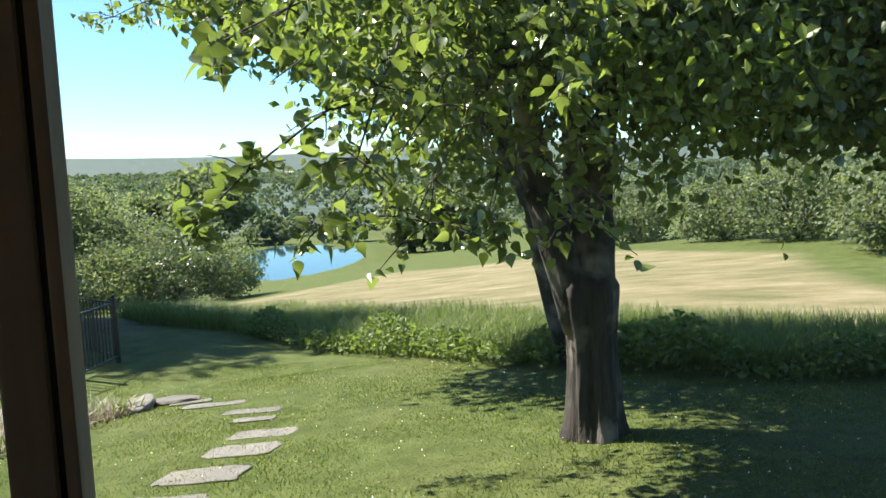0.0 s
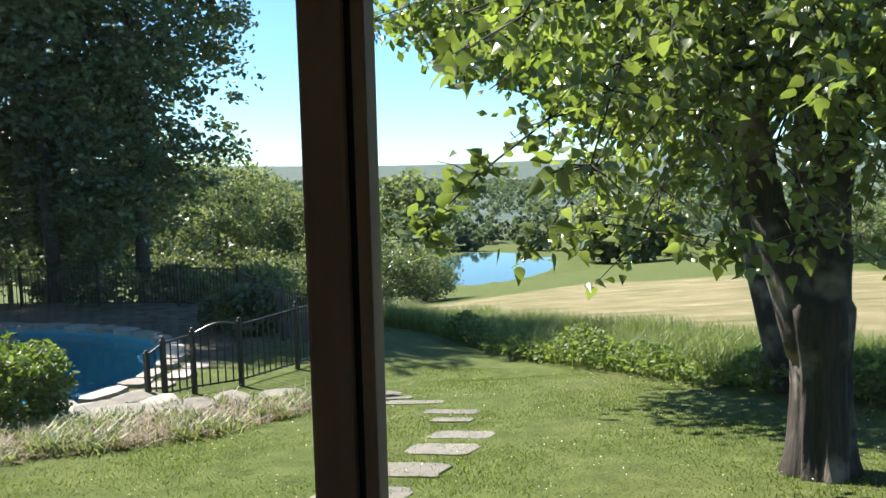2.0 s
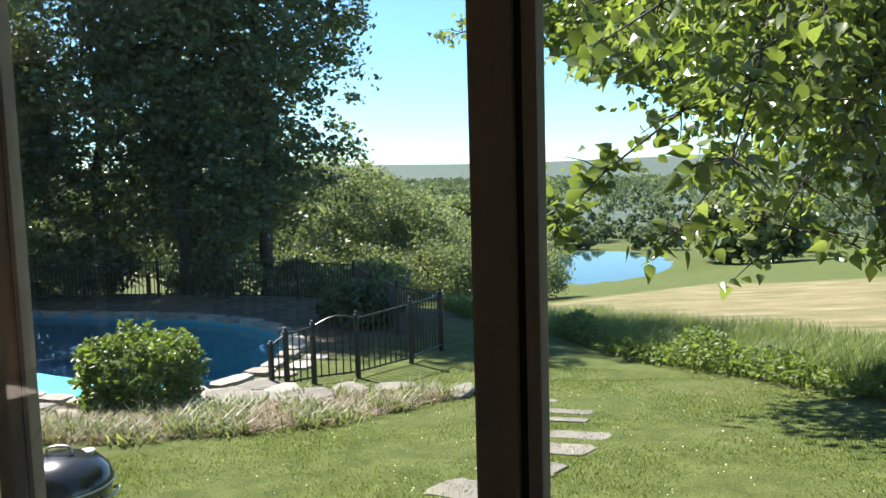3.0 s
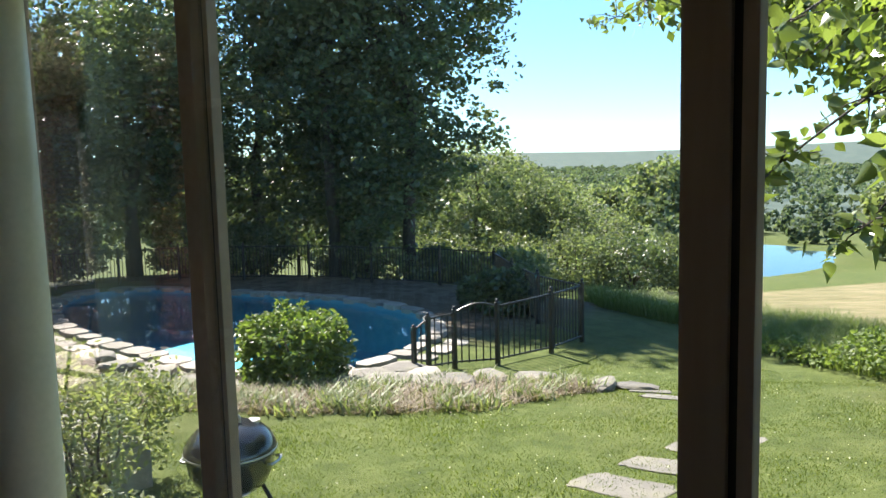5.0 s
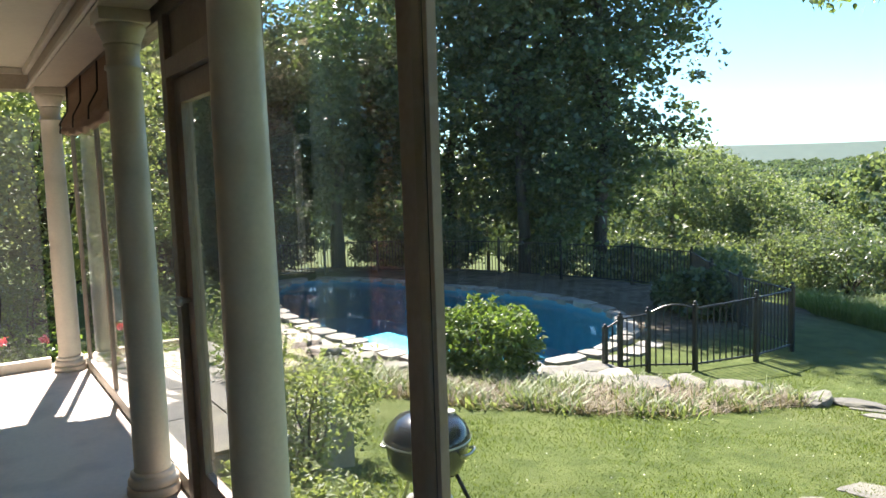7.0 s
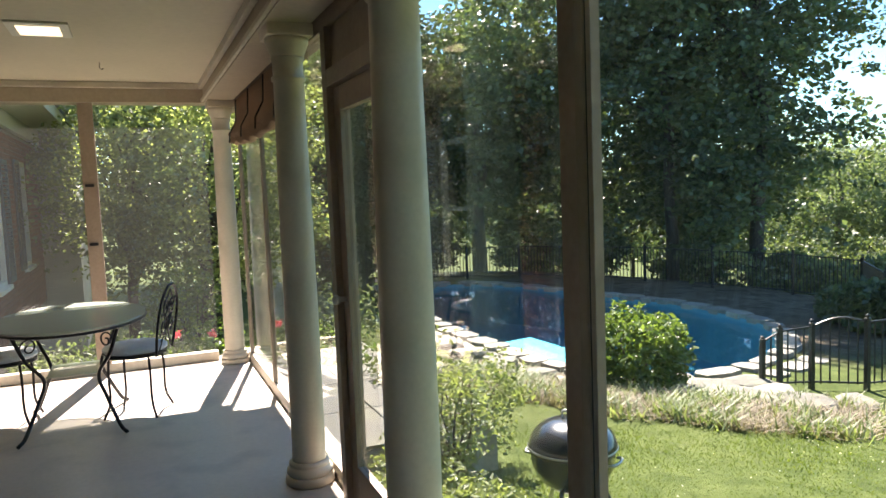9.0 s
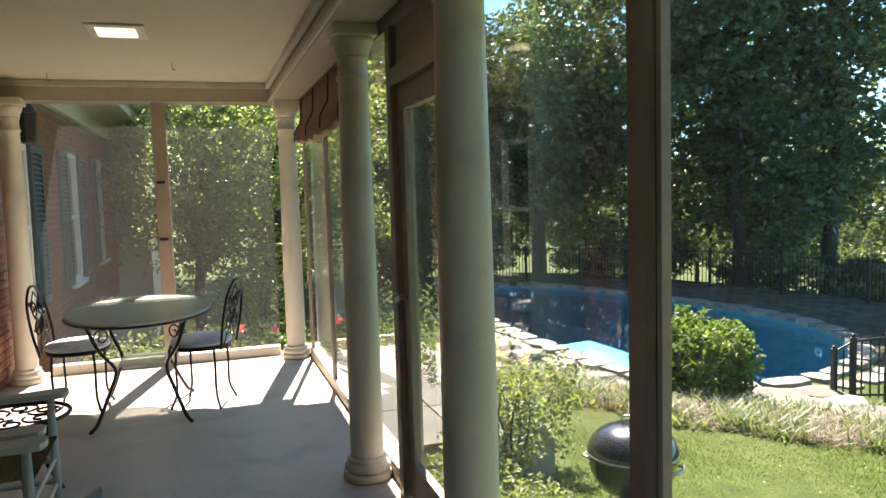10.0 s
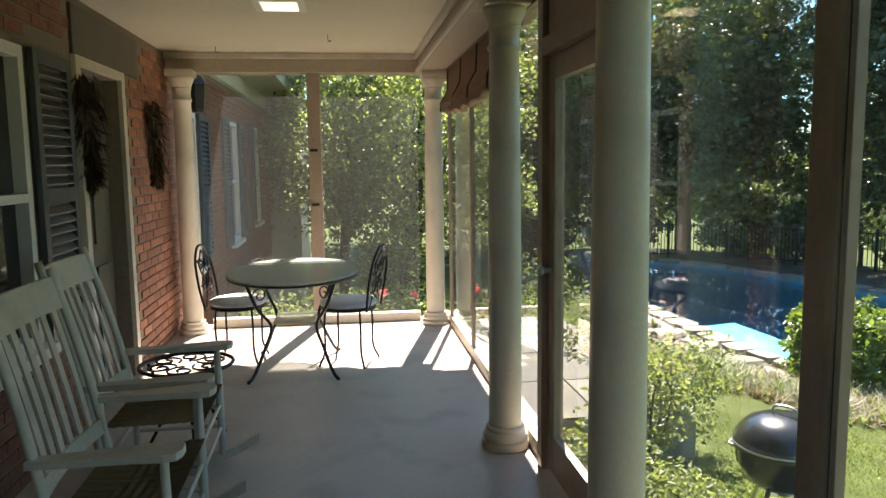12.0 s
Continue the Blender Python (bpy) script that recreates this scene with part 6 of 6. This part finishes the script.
        part("crest_rail" if z0 > 0.9 else "lower_rail", bm, M_ROCKER, c)
    for k in range(6):
        y = -0.185 + k * 0.074
        bow = -0.03 * (1 - (y / 0.25) ** 2)
        bm = bmesh.new()
        rows = []
        for j in range(6):
            z = 0.531 + j * (0.448 / 5)
            rows.append([bm.verts.new((back(z) + bow + w, y + q, z)) for q, w in ((-0.018, -0.006), (0.018, -0.006), (0.018, 0.006), (-0.018, 0.006))])
        for a, b in zip(rows, rows[1:]):
            for j in range(4):
                bm.faces.new((a[j], a[(j + 1) % 4], b[(j + 1) % 4], b[j]))
        bm.faces.new(rows[0][::-1])
        bm.faces.new(rows[-1])
        part("slat", bm, M_ROCKER, c)
    bm = bmesh.new()
    N = 20
    g = [[bm.verts.new((-0.19 + 0.48 * i / N, (-0.25 + 0.5 * j / N) * (0.92 + 0.12 * i / N), 0.405 + 0.015 * i / N - 0.018 * math.sin(math.pi * i / N) * math.sin(math.pi * j / N) + 0.004 * ((i if min(i, N - i) * 1.0 > min(j, N - j) else j) % 2))) for j in range(N + 1)] for i in range(N + 1)]
    for i in range(N):
        for j in range(N):
            bm.faces.new((g[i][j], g[i + 1][j], g[i + 1][j + 1], g[i][j + 1]))
    bmesh.ops.solidify(bm, geom=bm.faces[:], thickness=0.035)
    part("seat", bm, M_RUSH, c, "olive woven rush seat")
    for x, z in ((0.265, 0.19), (0.265, 0.31), (-0.205, 0.25)):
        bm = bmesh.new()
        tube(bm, [(x, -0.27, z), (x, 0.27, z)], 0.011, 8)
        part("cross_stretcher", bm, M_ROCKER, c)
    return c


ROCKER_SIZE = Matrix.Diagonal((0.87, 1.07, 1.0, 1.0))
rc = rocking_chair(pose(-3.93, -0.93, 0, 0, 0, 91) @ ROCKER_SIZE)
copy_thing(rc, pose(-3.16, -0.846, 0, 0, 0, 91) @ ROCKER_SIZE)


def scroll(bm, cx, cz, r, turns, start, plane, r2=0.005, flip=1):
    pts = []
    for k in range(18):
        t = k / 17
        a = start + flip * t * turns * 2 * math.pi
        rr = r * (1 - 0.8 * t)
        pts.append(plane(cx + rr * math.cos(a), cz + rr * math.sin(a)))
    tube(bm, pts, r2, 6)


def iron_chair(m):
    c = thing("bistro_chair", "black wrought-iron chair with scroll back and pale round cushion", "chair", "chairs at the glass table", m)
    bm = bmesh.new()
    lathe(bm, [(0.16, 0.445), (0.2, 0.45), (0.215, 0.465), (0.21, 0.485), (0.17, 0.5), (0.05, 0.505)], 32)
    part("cushion", bm, M_CUSHION, c, "pale fabric cushion", True)
    bm = bmesh.new()
    lathe(bm, [(0.2, 0.425), (0.208, 0.425), (0.208, 0.444), (0.2, 0.444)], 32)
    part("seat", bm, M_IRON, c)
    for a in (45, 135, 225, 315):
        ca, sa = math.cos(radians(a)), math.sin(radians(a))
        bm = bmesh.new()
        tube(bm, spline([(0.19 * ca, 0.19 * sa, 0.43), (0.2 * ca, 0.2 * sa, 0.3), (0.2 * ca, 0.2 * sa, 0.12), (0.25 * ca, 0.25 * sa, 0.005)], 5), 0.009, 8)
        part("leg", bm, M_IRON, c, smooth=True)
    bm = bmesh.new()
    pl = lambda u, w: Vector((-0.2 - 0.16 * (w - 0.43), u, w))
    tube(bm, spline([pl(-0.17, 0.43), pl(-0.2, 0.62), pl(-0.17, 0.79), pl(-0.08, 0.885), pl(0, 0.905), pl(0.08, 0.885), pl(0.17, 0.79), pl(0.2, 0.62), pl(0.17, 0.43)], 6), 0.0095, 8)
    part("back_frame", bm, M_IRON, c, smooth=True)
    bm = bmesh.new()
    for s in (1, -1):
        scroll(bm, s * 0.07, 0.62, 0.075, 1.4, 1.57, pl, 0.0055, s)
        scroll(bm, s * 0.07, 0.76, 0.065, 1.4, -1.57, pl, 0.0055, -s)
        tube(bm, spline([pl(s * 0.12, 0.45), pl(s * 0.03, 0.6), pl(s * 0.1, 0.75), pl(0, 0.87)], 5), 0.005, 6)
    part("scrollwork", bm, M_IRON, c, smooth=True)
    for k in range(14):
        p = pl(0.13 * math.sin(k * 1.9), 0.52 + 0.32 * (k % 7) / 7)
        bm = bmesh.new()
        q = bmesh.ops.create_icosphere(bm, subdivisions=1, radius=0.016)["verts"]
        bmesh.ops.transform(bm, matrix=Matrix.Translation(p) @ Matrix.Diagonal((0.4, 1.2, 1.0, 1)), verts=q)
        part("leaf_ornament", bm, M_IRON, c)
    return c


def glass_table(x, y):
    t = thing("garden_table", "oval glass-topped wrought-iron table", "table", m=pose(x, y, 0))
    bm = bmesh.new()
    lathe(bm, [(0.985, 0.722), (1.0, 0.727), (1.0, 0.733), (0.985, 0.738)], 64, squash=(0.67, 0.48))
    ob = part("tabletop", bm, M_TABLEGLASS, t, "greenish glass top")
    bm = bmesh.new()
    tube(bm, [(0.665 * math.cos(a), 0.475 * math.sin(a), 0.712) for a in (2 * math.pi * k / 48 for k in range(49))], 0.009, 8)
    part("rim", bm, M_IRON, t)
    for sx in (1, -1):
        for sy in (1, -1):
            bm = bmesh.new()
            tube(bm, spline([(sx * 0.40, sy * 0.30, 0.70), (sx * 0.34, sy * 0.24, 0.52), (sx * 0.22, sy * 0.16, 0.36), (sx * 0.26, sy * 0.2, 0.22), (sx * 0.36, sy * 0.27, 0.05), (sx * 0.42, sy * 0.31, 0.01)], 6), 0.012, 8)
            scroll(bm, 0.30, 0.6, 0.06, 1.3, 0.0, lambda u, w, sx=sx, sy=sy: Vector((sx * u, sy * u * 0.74, w)), 0.006)
            part("leg", bm, M_IRON, t, smooth=True)
    bm = bmesh.new()
    box(bm, -0.2, 0.2, -0.15, 0.15, 0.37, 0.376, 0.002)
    part("shelf", bm, M_TABLEGLASS, t, "small glass shelf")


glass_table(-5.99, -0.44)
ch = iron_chair(pose(-6.03, -0.05, 0, 0, 0, -110))
copy_thing(ch, pose(-6.24, -0.89, 0, 0, 0, 83))

# round scrollwork side table between the rocking chairs
st = thing("side_table", "low round black wrought-iron side table with scrollwork top", "side table", m=pose(-4.52, -0.92, -0.03))
bm = bmesh.new()
tube(bm, [(0.24 * math.cos(a), 0.24 * math.sin(a), 0.48) for a in (2 * math.pi * k / 40 for k in range(41))], 0.011, 8)
part("rim", bm, M_IRON, st, smooth=True)
for k in range(6):
    bm = bmesh.new()
    a = k * math.pi / 3
    pl = lambda u, w, a=a: Vector((u * math.cos(a) - w * math.sin(a), u * math.sin(a) + w * math.cos(a), 0.48))
    scroll(bm, 0.14, 0.0, 0.085, 1.4, math.pi, pl, 0.006)
    part("scroll", bm, M_IRON, st, smooth=True)
for k in range(3):
    a = k * 2.09 + 0.3
    bm = bmesh.new()
    tube(bm, spline([(0.22 * math.cos(a), 0.22 * math.sin(a), 0.475), (0.13 * math.cos(a), 0.13 * math.sin(a), 0.25), (0.24 * math.cos(a), 0.24 * math.sin(a), 0.01)], 6), 0.009, 8)
    part("leg", bm, M_IRON, st, smooth=True)

lay_bricks()
